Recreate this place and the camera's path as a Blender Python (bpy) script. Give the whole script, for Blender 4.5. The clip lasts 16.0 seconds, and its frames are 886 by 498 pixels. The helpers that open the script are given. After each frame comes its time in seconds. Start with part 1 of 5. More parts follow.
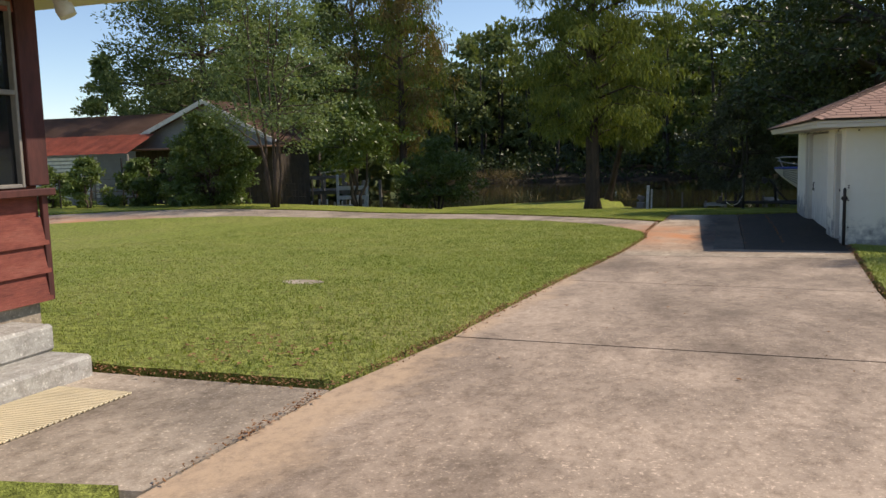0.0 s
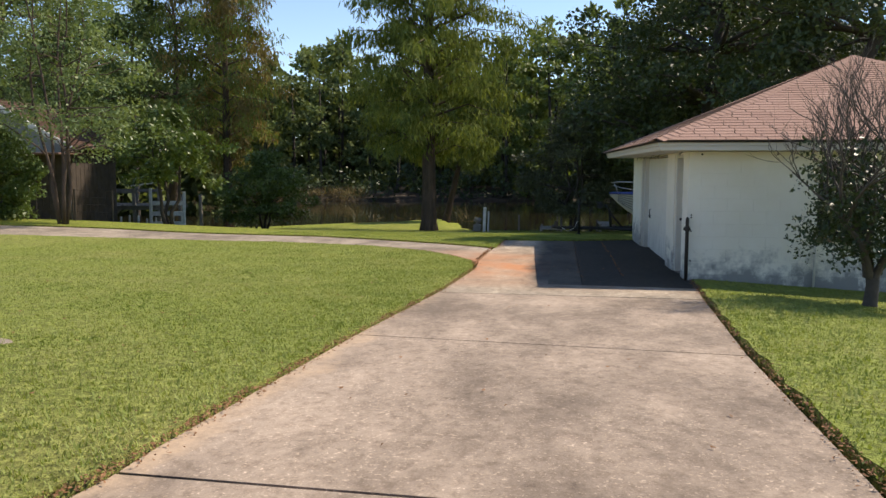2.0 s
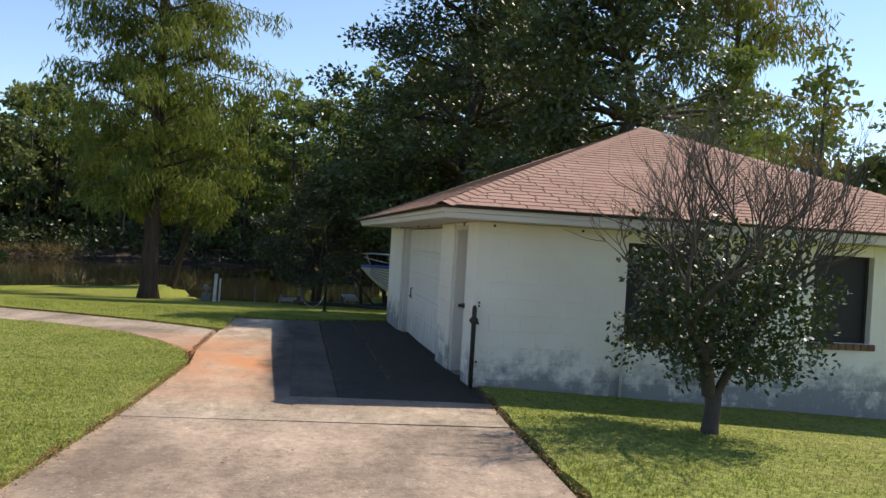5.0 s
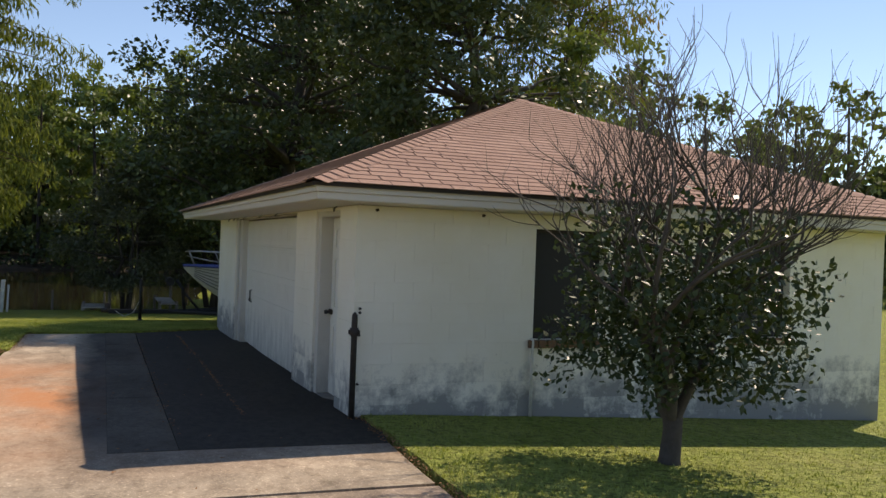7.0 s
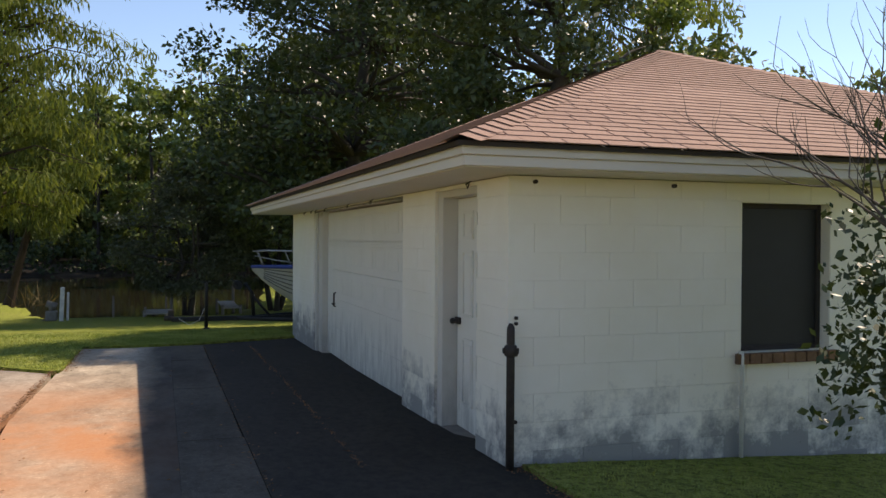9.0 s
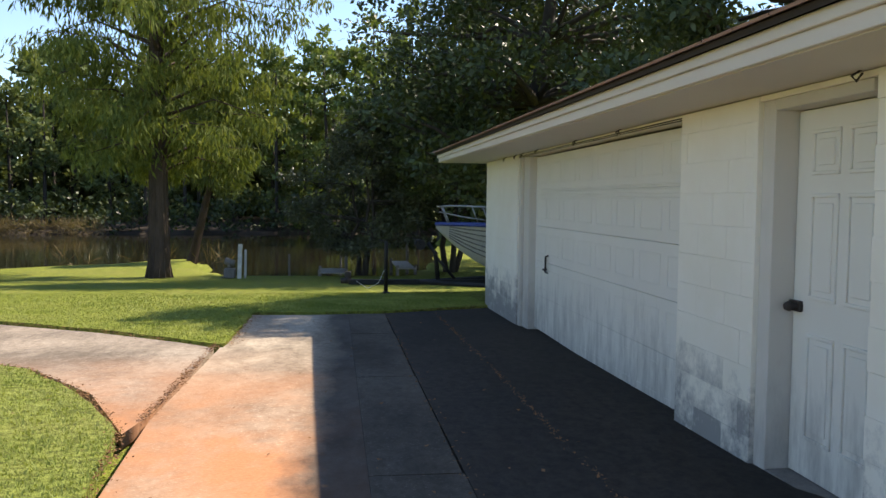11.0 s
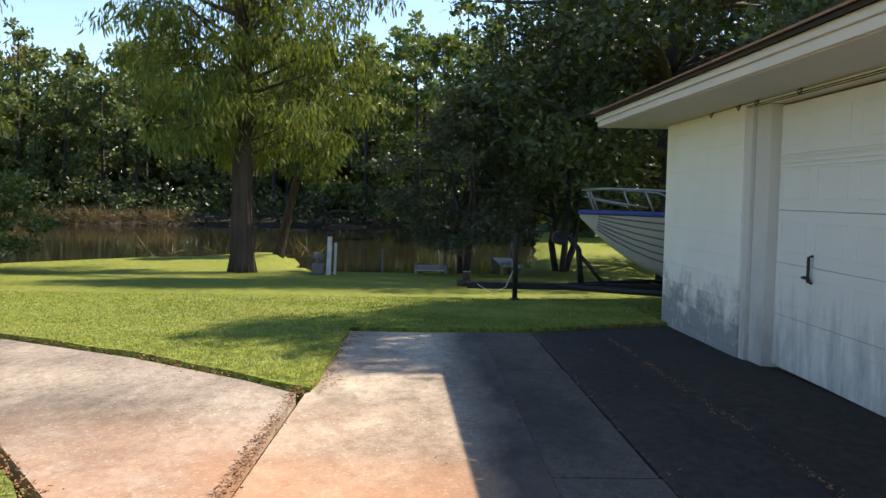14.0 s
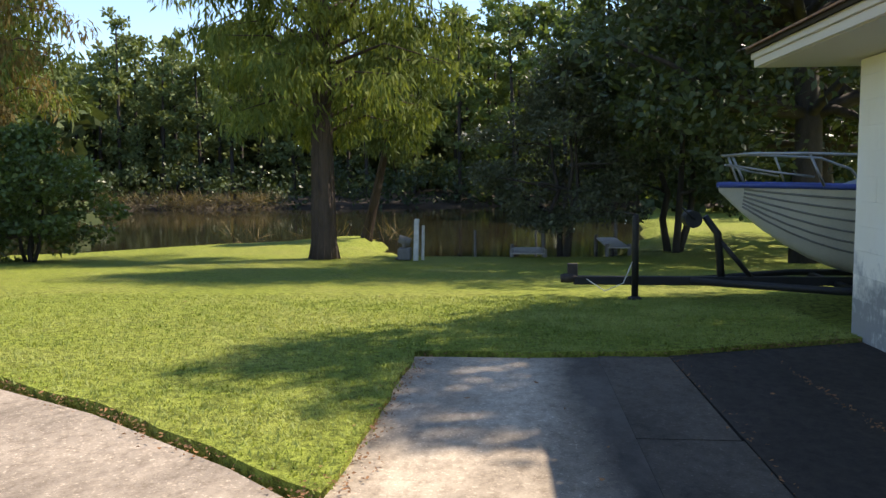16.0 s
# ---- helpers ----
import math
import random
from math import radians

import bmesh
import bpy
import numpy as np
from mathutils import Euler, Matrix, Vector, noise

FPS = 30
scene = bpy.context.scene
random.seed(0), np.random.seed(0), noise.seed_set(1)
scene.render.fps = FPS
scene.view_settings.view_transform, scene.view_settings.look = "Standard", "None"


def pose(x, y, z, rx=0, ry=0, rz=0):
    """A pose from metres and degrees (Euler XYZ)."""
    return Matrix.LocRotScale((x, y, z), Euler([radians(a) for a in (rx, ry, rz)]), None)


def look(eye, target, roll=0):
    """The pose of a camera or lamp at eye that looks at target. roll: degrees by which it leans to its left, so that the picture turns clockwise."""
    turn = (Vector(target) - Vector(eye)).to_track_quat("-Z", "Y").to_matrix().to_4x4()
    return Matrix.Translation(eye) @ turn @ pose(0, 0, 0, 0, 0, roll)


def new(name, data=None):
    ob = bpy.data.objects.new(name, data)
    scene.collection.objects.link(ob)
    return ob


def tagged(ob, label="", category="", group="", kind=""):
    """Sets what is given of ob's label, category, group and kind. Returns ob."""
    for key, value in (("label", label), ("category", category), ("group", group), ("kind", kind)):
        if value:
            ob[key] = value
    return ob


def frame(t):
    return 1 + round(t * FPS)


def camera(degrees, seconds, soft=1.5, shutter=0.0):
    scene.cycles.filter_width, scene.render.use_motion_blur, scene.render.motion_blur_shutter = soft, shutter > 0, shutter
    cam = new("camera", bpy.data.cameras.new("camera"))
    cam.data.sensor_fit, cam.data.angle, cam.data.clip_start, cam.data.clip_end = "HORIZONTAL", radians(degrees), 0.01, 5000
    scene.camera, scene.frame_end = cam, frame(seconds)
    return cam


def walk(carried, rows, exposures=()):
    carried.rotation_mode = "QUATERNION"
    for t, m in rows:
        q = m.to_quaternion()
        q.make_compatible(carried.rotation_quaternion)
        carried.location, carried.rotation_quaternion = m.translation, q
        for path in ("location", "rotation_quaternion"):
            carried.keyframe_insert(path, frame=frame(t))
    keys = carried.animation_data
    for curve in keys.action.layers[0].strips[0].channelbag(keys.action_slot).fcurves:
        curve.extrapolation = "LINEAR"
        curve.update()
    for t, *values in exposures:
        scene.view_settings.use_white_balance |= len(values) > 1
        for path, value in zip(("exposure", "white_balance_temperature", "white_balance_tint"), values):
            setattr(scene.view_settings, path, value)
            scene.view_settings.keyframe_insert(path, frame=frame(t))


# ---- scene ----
cam = camera(55.9, 16.0)
METRES, EYE, TILT, LEAN, TURN = 19.5, 1.973, 0.0, 0.0, 18.8
ROWS = [
    (0.0, 0.0, 0.0, 0.0, -0.19, -6.72, 1.59),
    (0.5, 0.0089, 0.0322, -0.0001, -4.02, -5.66, 1.46),
    (1.0, 0.0187, 0.0597, -0.0007, -7.14, -5.37, 1.35),
    (1.5, 0.0294, 0.0892, -0.0029, -8.48, -5.84, 0.72),
    (2.0, 0.04, 0.1197, -0.0026, -10.74, -5.63, -0.13),
    (2.5, 0.047, 0.1499, -0.0036, -11.8, -5.35, 0.2),
    (3.0, 0.053, 0.1805, -0.0042, -13.18, -5.5, -0.22),
    (3.5, 0.0592, 0.2122, -0.004, -13.24, -4.25, -0.64),
    (4.0, 0.0691, 0.242, -0.004, -14.36, -3.06, -1.1),
    (4.5, 0.0794, 0.2702, -0.0045, -18.55, -2.23, -2.44),
    (5.0, 0.0932, 0.2994, -0.0046, -28.38, -0.45, -3.38),
    (7.5, 0.1358, 0.4437, -0.0099, -41.19, -0.38, -1.94),
    (8.0, 0.1462, 0.4738, -0.0106, -41.17, -0.58, -1.41),
    (8.5, 0.1553, 0.5028, -0.0118, -40.31, -0.51, -0.98),
    (9.0, 0.1642, 0.5318, -0.0136, -37.3, -0.6, -0.39),
    (9.5, 0.1754, 0.5641, -0.0156, -33.94, -1.64, -0.46),
    (10.0, 0.1865, 0.5967, -0.0177, -30.93, -2.55, -0.66),
    (12.5, 0.2211, 0.7501, -0.0264, -22.86, -3.77, -0.38),
    (13.0, 0.226, 0.7786, -0.0289, -23.45, -4.01, -0.14),
    (13.5, 0.2316, 0.8074, -0.0312, -22.29, -3.86, -0.47),
    (14.0, 0.2393, 0.8371, -0.0334, -20.24, -3.69, -1.09),
    (14.5, 0.2515, 0.8671, -0.0339, -19.28, -3.88, -1.11),
    (15.0, 0.2629, 0.8988, -0.034, -18.03, -4.01, -0.74),
    (15.5, 0.2732, 0.9251, -0.0349, -15.9, -4.77, -0.61),
    (16.0, 0.2824, 0.9559, -0.0357, -13.65, -5.24, 0.43),
]
walk(cam, [(t, pose(0, 0, EYE, TILT, LEAN, TURN) @ pose(METRES * x, METRES * y, METRES * z, 90 + pitch, roll, yaw)) for t, x, y, z, yaw, pitch, roll in ROWS],
     [(0.0, 0.15, 7300, 14), (1.5, 0.42, 7300, 13), (3.5, 0.55, 7200, 13), (5.0, 0.5, 7200, 13), (7.5, 0.2, 7900, 16), (8.5, 0.28, 7900, 16), (10.0, 0.78, 7600, 14), (12.5, 0.95, 7200, 12), (16.0, 1.05, 7200, 13)])

# ---- world and sun ----
SUN = Vector((1.75, 1.02, 2.22)).normalized()
world = bpy.data.worlds.new("sky")
scene.world = world
world.use_nodes = True
wn = world.node_tree.nodes
sky = wn.new("ShaderNodeTexSky")
sky.sky_type = "NISHITA"
sky.sun_disc = False
sky.sun_elevation = math.asin(SUN.z)
sky.sun_rotation = math.atan2(SUN.x, SUN.y)
sky.altitude = 1200
sky.air_density, sky.dust_density, sky.ozone_density = 1.0, 0.0, 4.0
wn["Background"].inputs["Strength"].default_value = 0.15
world.node_tree.links.new(sky.outputs["Color"], wn["Background"].inputs["Color"])
sun = new("sun", bpy.data.lights.new("sun", "SUN"))
sun.data.energy, sun.data.angle, sun.data.color = 4.3, radians(0.5), (1.0, 0.94, 0.84)
sun.matrix_world = look(SUN * 60, (0, 0, 0))


# ---- materials ----
def material(name, rough=0.8, metal=0.0, spec=0.4):
    m = bpy.data.materials.new(name)
    m.use_nodes = True
    b = m.node_tree.nodes["Principled BSDF"]
    b.inputs["Roughness"].default_value = rough
    b.inputs["Metallic"].default_value = metal
    b.inputs["Specular IOR Level"].default_value = spec
    return m, m.node_tree.nodes, m.node_tree.links, b


def noise_tex(n, l, scale, detail=4.0, rough=0.6, vec=None, stretch=None):
    t = n.new("ShaderNodeTexNoise")
    t.inputs["Scale"].default_value, t.inputs["Detail"].default_value, t.inputs["Roughness"].default_value = scale, detail, rough
    if vec is None:
        vec = n.new("ShaderNodeNewGeometry").outputs["Position"]
    if stretch:
        mp = n.new("ShaderNodeMapping")
        mp.inputs["Scale"].default_value = stretch
        l.new(vec, mp.inputs["Vector"])
        vec = mp.outputs["Vector"]
    l.new(vec, t.inputs["Vector"])
    return t.outputs["Fac"]


def ramp(n, l, fac, stops):
    r = n.new("ShaderNodeValToRGB")
    e = r.color_ramp.elements
    while len(e) < len(stops):
        e.new(0.5)
    for el, (p, c) in zip(e, stops):
        el.position = p
        el.color = (*c, 1) if len(c) == 3 else c
    l.new(fac, r.inputs["Fac"])
    return r.outputs["Color"]


def mix(n, l, fac, a, b, mode="MIX"):
    m = n.new("ShaderNodeMix")
    m.data_type, m.blend_type = "RGBA", mode
    for v, k in ((fac, 0), (a, 6), (b, 7)):
        if isinstance(v, (int, float)):
            m.inputs[k].default_value = v
        elif isinstance(v, tuple):
            m.inputs[k].default_value = (*v, 1)
        else:
            l.new(v, m.inputs[k])
    return m.outputs[2]


def bump(n, l, b, height, strength=0.3, dist=0.01):
    u = n.new("ShaderNodeBump")
    u.inputs["Strength"].default_value, u.inputs["Distance"].default_value = strength, dist
    l.new(height, u.inputs["Height"])
    l.new(u.outputs["Normal"], b.inputs["Normal"])


def maths(n, l, op, a, b=0.0, clamp=False):
    m = n.new("ShaderNodeMath")
    m.operation, m.use_clamp = op, clamp
    for v, k in ((a, 0), (b, 1)):
        if isinstance(v, (int, float)):
            m.inputs[k].default_value = v
        else:
            l.new(v, m.inputs[k])
    return m.outputs[0]


def position(n, l):
    g = n.new("ShaderNodeNewGeometry")
    s = n.new("ShaderNodeSeparateXYZ")
    l.new(g.outputs["Position"], s.inputs[0])
    return g.outputs["Position"], s.outputs


def plain(name, base, rough=0.7, metal=0.0, vary=0.25, scale=6.0, fine=60.0, bumps=0.15, spec=0.4, stretch=None):
    """A surface of one paint or stuff, mottled at two scales."""
    m, n, l, b = material(name, rough, metal, spec)
    dark = tuple(c * (1 - vary) for c in base)
    lite = tuple(min(1, c * (1 + vary)) for c in base)
    tc = n.new("ShaderNodeTexCoord").outputs["Object"]
    a = noise_tex(n, l, scale, 5, 0.65, tc, stretch)
    f = noise_tex(n, l, fine, 3, 0.6, tc, stretch)
    c = mix(n, l, 0.35, ramp(n, l, a, [(0.3, dark), (0.7, lite)]), ramp(n, l, f, [(0.3, dark), (0.7, lite)]))
    l.new(c, b.inputs["Base Color"])
    bump(n, l, b, f, bumps, 0.005)
    return m


def leaf_material(name, base, tip, rough=0.5, spec=0.3, through_light=0.35):
    m, n, l, b = material(name, rough, 0, spec)
    f = noise_tex(n, l, 0.9, 3)
    f2 = noise_tex(n, l, 7.0, 2)
    c = mix(n, l, 0.45, ramp(n, l, f, [(0.35, base), (0.65, tip)]), ramp(n, l, f2, [(0.3, base), (0.7, tip)]))
    l.new(c, b.inputs["Base Color"])
    t = n.new("ShaderNodeBsdfTranslucent")
    l.new(mix(n, l, 1.0, c, (1.0, 1.0, 0.45), "MULTIPLY"), t.inputs["Color"])
    s = n.new("ShaderNodeMixShader")
    s.inputs[0].default_value = through_light
    l.new(b.outputs[0], s.inputs[1])
    l.new(t.outputs[0], s.inputs[2])
    l.new(s.outputs[0], n["Material Output"].inputs[0])
    return m


def concrete_material(name, base, rust=0.0, black=0.0, rust_at=(-1.3, 18.6, 3.2), sandy=False):
    m, n, l, b = material(name, 0.88, 0, 0.3)
    p, xyz = position(n, l)
    big = noise_tex(n, l, 0.5, 5, 0.6, p, (1.0, 0.6, 1.0))
    mid = noise_tex(n, l, 2.6, 6, 0.7, p, (1.0, 0.55, 1.0))
    fine = noise_tex(n, l, 90, 3, 0.6, p)
    grit = noise_tex(n, l, 46, 3, 0.6, p)
    spot = noise_tex(n, l, 14, 6, 0.8, p, (1.0, 0.7, 1.0))
    c = ramp(n, l, big, [(0.34, tuple(v * 0.5 for v in base)), (0.52, base), (0.75, tuple(v * 1.12 for v in base))])
    c = mix(n, l, 0.4, c, ramp(n, l, mid, [(0.36, tuple(v * 0.4 for v in base)), (0.6, tuple(v * 1.2 for v in base))]))
    # pale aggregate chips
    c = mix(n, l, ramp(n, l, grit, [(0.6, (0, 0, 0)), (0.66, (0.9, 0.9, 0.9))]), c, tuple(min(1, v * 1.9) for v in base))
    c = mix(n, l, 0.35, c, ramp(n, l, fine, [(0.3, tuple(v * 0.6 for v in base)), (0.7, tuple(v * 1.3 for v in base))]))
    c = mix(n, l, 0.75, c, ramp(n, l, spot, [(0.34, (0.5, 0.47, 0.44)), (0.54, (1.0, 1.0, 1.0))]), "MULTIPLY")
    stain = noise_tex(n, l, 0.75, 7, 0.72, p, (1.0, 0.5, 1.0))
    c = mix(n, l, 0.85, c, ramp(n, l, stain, [(0.38, (0.42, 0.41, 0.40)), (0.58, (1.0, 1.0, 1.0))]), "MULTIPLY")
    if sandy:
        edge = maths(n, l, "ADD", xyz[0], maths(n, l, "MULTIPLY", maths(n, l, "SUBTRACT", mid, 0.5), 1.1))
        k = ramp(n, l, maths(n, l, "ADD", edge, 2.6), [(0.72, (0.85, 0.85, 0.85)), (0.98, (0, 0, 0))])
        k = mix(n, l, 0.85, k, ramp(n, l, spot, [(0.3, (0.25, 0.25, 0.25)), (0.55, (1, 1, 1))]), "MULTIPLY")
        c = mix(n, l, k, c, (0.5, 0.36, 0.24))
    if rust:
        dy = maths(n, l, "SUBTRACT", xyz[1], rust_at[1])
        d = maths(n, l, "DIVIDE", maths(n, l, "ABSOLUTE", dy), rust_at[2])
        fall = maths(n, l, "SUBTRACT", 1.0, d, True)
        blot = ramp(n, l, noise_tex(n, l, 0.9, 5, 0.65, p), [(0.36, (0, 0, 0)), (0.62, (1, 1, 1))])
        k = maths(n, l, "MULTIPLY", fall, blot)
        k = maths(n, l, "MULTIPLY", maths(n, l, "ADD", k, maths(n, l, "MULTIPLY", fall, 0.45)), rust, True)
        c = mix(n, l, k, c, mix(n, l, grit, (0.42, 0.16, 0.065), (0.56, 0.29, 0.15)))
    # own blackening plus the garage's shade put into the colour, stronger towards the wall
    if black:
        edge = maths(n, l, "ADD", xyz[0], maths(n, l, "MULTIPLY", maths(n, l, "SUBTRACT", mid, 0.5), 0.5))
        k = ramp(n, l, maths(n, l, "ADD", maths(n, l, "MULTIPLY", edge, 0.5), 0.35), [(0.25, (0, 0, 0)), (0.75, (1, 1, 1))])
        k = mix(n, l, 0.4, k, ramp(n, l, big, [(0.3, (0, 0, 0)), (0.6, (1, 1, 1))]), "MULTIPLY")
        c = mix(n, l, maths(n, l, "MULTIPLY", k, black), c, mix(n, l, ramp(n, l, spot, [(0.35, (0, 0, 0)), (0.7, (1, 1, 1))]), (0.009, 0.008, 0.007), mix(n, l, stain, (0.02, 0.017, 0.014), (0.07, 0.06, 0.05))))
    # dark band that deepens the garage's shadow in colour, from its west and south edges
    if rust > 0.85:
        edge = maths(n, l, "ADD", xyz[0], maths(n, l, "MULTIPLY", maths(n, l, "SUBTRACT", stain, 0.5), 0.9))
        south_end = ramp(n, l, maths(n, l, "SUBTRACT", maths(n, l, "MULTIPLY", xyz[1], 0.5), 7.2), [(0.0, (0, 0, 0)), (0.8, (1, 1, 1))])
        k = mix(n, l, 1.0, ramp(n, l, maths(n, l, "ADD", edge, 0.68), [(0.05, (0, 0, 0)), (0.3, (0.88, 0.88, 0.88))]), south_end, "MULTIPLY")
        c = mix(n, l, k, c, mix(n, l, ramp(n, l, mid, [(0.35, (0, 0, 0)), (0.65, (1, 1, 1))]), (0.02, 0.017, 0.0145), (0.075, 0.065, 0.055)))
    l.new(c, b.inputs["Base Color"])
    bump(n, l, b, mix(n, l, 0.5, fine, grit), 0.35, 0.006)
    return m


def lawn_material(name, a, c2, dry):
    m, n, l, b = material(name, 0.85, 0, 0.15)
    p, _ = position(n, l)
    big = noise_tex(n, l, 0.45, 5, 0.6, p)
    mid = noise_tex(n, l, 3.2, 5, 0.7, p)
    fine = noise_tex(n, l, 55, 3, 0.7, p)
    c = mix(n, l, ramp(n, l, mid, [(0.35, (0, 0, 0)), (0.65, (1, 1, 1))]), a, c2)
    c = mix(n, l, ramp(n, l, big, [(0.46, (0, 0, 0)), (0.7, (0.7, 0.7, 0.7))]), c, dry)
    c = mix(n, l, 0.55, c, ramp(n, l, fine, [(0.3, tuple(v * 0.35 for v in a)), (0.7, tuple(v * 1.5 for v in c2))]))
    tuft = noise_tex(n, l, 13, 4, 0.75, p)
    c = mix(n, l, 0.8, c, ramp(n, l, tuft, [(0.38, (0.26, 0.27, 0.22)), (0.58, (1.0, 1.0, 1.0))]), "MULTIPLY")
    l.new(c, b.inputs["Base Color"])
    bump(n, l, b, mix(n, l, 0.5, fine, tuft), 1.0, 0.05)
    return m


M_LAWN = lawn_material("lawn", (0.205, 0.26, 0.048), (0.315, 0.35, 0.08), (0.40, 0.33, 0.14))
M_LAWN_FAR = lawn_material("lawn_by_the_water", (0.21, 0.26, 0.035), (0.31, 0.35, 0.06), (0.38, 0.33, 0.12))
M_BLADE = leaf_material("grass_blade", (0.14, 0.20, 0.035), (0.40, 0.43, 0.14), 0.6, 0.2, 0.35)
M_SOIL = plain("soil", (0.11, 0.065, 0.038), 0.95, vary=0.4, scale=3, fine=50, bumps=0.6)
M_CONCRETE = concrete_material("driveway_concrete", (0.43, 0.335, 0.255), 0.0, 0.0, (0, 0, 1), True)
M_WALK = concrete_material("walk_concrete", (0.47, 0.39, 0.305))
M_CONCRETE_PALE = concrete_material("loop_concrete", (0.42, 0.345, 0.27), 0.75, 0.0, (-2.2, 19.6, 2.6))
M_CONCRETE_RUST = concrete_material("rusty_shaded_concrete", (0.50, 0.41, 0.31), 0.86, 0.0, (-1.1, 18.4, 4.2))
M_CONCRETE_BLACK = concrete_material("blackened_shaded_concrete", (0.064, 0.05, 0.037), 0.0, 0.85)
M_CONCRETE_GREY = concrete_material("shaded_grey_concrete", (0.115, 0.094, 0.072))
M_CRACK = plain("joint_dirt", (0.07, 0.05, 0.035), 0.95, vary=0.4)
M_BARK = plain("bark", (0.085, 0.06, 0.046), 0.95, vary=0.5, scale=5, fine=30, bumps=1.0, stretch=(1, 1, 0.18))
M_BARK_DARK = plain("dark_bark", (0.055, 0.045, 0.038), 0.95, vary=0.5, scale=5, fine=30, bumps=1.0, stretch=(1, 1, 0.2))
M_TWIG = plain("grey_twig", (0.085, 0.07, 0.06), 0.9, vary=0.3, scale=8, fine=40, bumps=0.4)
M_CYPRESS = leaf_material("cypress_needles", (0.065, 0.105, 0.034), (0.27, 0.30, 0.085), 0.7, 0.1, 0.4)
M_CYPRESS_RUST = leaf_material("turning_cypress_needles", (0.15, 0.12, 0.05), (0.29, 0.21, 0.09), 0.7, 0.1, 0.35)
M_OAK = leaf_material("oak_leaf", (0.032, 0.052, 0.02), (0.085, 0.112, 0.04), 0.45, 0.4, 0.22)
M_SHRUB = leaf_material("glossy_shrub_leaf", (0.02, 0.036, 0.011), (0.055, 0.08, 0.024), 0.45, 0.4, 0.12)
M_OLIVE = leaf_material("grey_green_leaf", (0.05, 0.065, 0.033), (0.12, 0.135, 0.08), 0.45, 0.45, 0.2)
M_FRESH = leaf_material("light_green_leaf", (0.10, 0.15, 0.045), (0.23, 0.28, 0.09), 0.5, 0.3, 0.35)
M_MYRTLE = leaf_material("blue_green_leaf", (0.10, 0.15, 0.065), (0.26, 0.32, 0.14), 0.5, 0.3, 0.38)
M_BUSH = leaf_material("bush_leaf", (0.06, 0.10, 0.026), (0.15, 0.20, 0.055), 0.4, 0.4, 0.28)
M_PINE = leaf_material("pine_needles", (0.06, 0.095, 0.04), (0.17, 0.21, 0.085), 0.7, 0.1, 0.3)
M_WOODS = leaf_material("woods_leaf", (0.065, 0.10, 0.042), (0.25, 0.285, 0.11), 0.65, 0.15, 0.28)
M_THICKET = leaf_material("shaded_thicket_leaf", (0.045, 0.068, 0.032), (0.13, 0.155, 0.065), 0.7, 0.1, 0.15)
M_FOREST = plain("forest_floor", (0.05, 0.036, 0.024), 0.95, vary=0.5, scale=2, fine=30, bumps=0.5)
M_REED = leaf_material("dry_reed", (0.17, 0.13, 0.07), (0.26, 0.21, 0.12), 0.8, 0.1, 0.25)


# ---- the lie of the land ----
PROFILE_Y = [-400, -60, 0, 6, 10, 14, 16.3, 20, 26.6, 30, 43, 46, 400]
PROFILE_Z = [2.0, 1.4, 0.76, 0.62, 0.40, 0.18, 0.10, 0.0, -0.13, -0.28, -1.24, -1.35, -1.35]
WATER = -1.62


def smooth(a, b, v):
    t = min(1, max(0, (v - a) / (b - a)))
    return t * t * (3 - 2 * t)


def shore(x):
    """How far the near bank reaches at x."""
    s = 46.5 + 5.5 * smooth(-4.5, -7.0, x) * smooth(-19, -10, x) + 3.5 * math.exp(-((x + 7.5) / 2.2) ** 2)
    s += 70 * smooth(1.5, 14, x) + 40 * smooth(-30, -60, x)
    return s


def land(x, y):
    z = float(np.interp(y, PROFILE_Y, PROFILE_Z))
    z += 0.28 * smooth(-9, -18, x) * smooth(15, 24, y) * (1 - smooth(30, 42, y))
    z -= 0.053 * max(0.0, min(x, 12.0) - 2.0) * (1 - smooth(18, 30, y)) * smooth(-30, 0, y)
    s = shore(x)
    if y > s - 1.5:
        far = 93 + 3 * math.sin(x * 0.07) - 0.12 * min(60, abs(x))
        bed = smooth(s - 1.5, s + 2.5, y) * (1 - smooth(far - 3, far, y)) if s < far else 0
        z = z * (1 - bed) + (-2.6) * bed
        z += 0.9 * smooth(far, far + 12, y)
    return z


def obj(name, bm, mat, parent=None, smooth_faces=False):
    me = bpy.data.meshes.new(name)
    bm.to_mesh(me)
    bm.free()
    for m in (mat if isinstance(mat, (list, tuple)) else [mat]):
        me.materials.append(m)
    if smooth_faces:
        me.shade_smooth()
    ob = new(name, me)
    ob.parent = parent
    return ob


def box(bm, x0, y0, z0, x1, y1, z1, bevel=0.0, mi=0):
    r = bmesh.ops.create_cube(bm, size=1, matrix=Matrix.Translation(((x0 + x1) / 2, (y0 + y1) / 2, (z0 + z1) / 2)) @ Matrix.Diagonal((x1 - x0, y1 - y0, z1 - z0, 1)))
    faces = {f for v in r["verts"] for f in v.link_faces}
    if bevel:
        edges = {e for v in r["verts"] for e in v.link_edges}
        faces |= set(bmesh.ops.bevel(bm, geom=list(edges), offset=bevel, segments=1, affect="EDGES")["faces"])
    for f in faces:
        if f.is_valid:
            f.material_index = mi


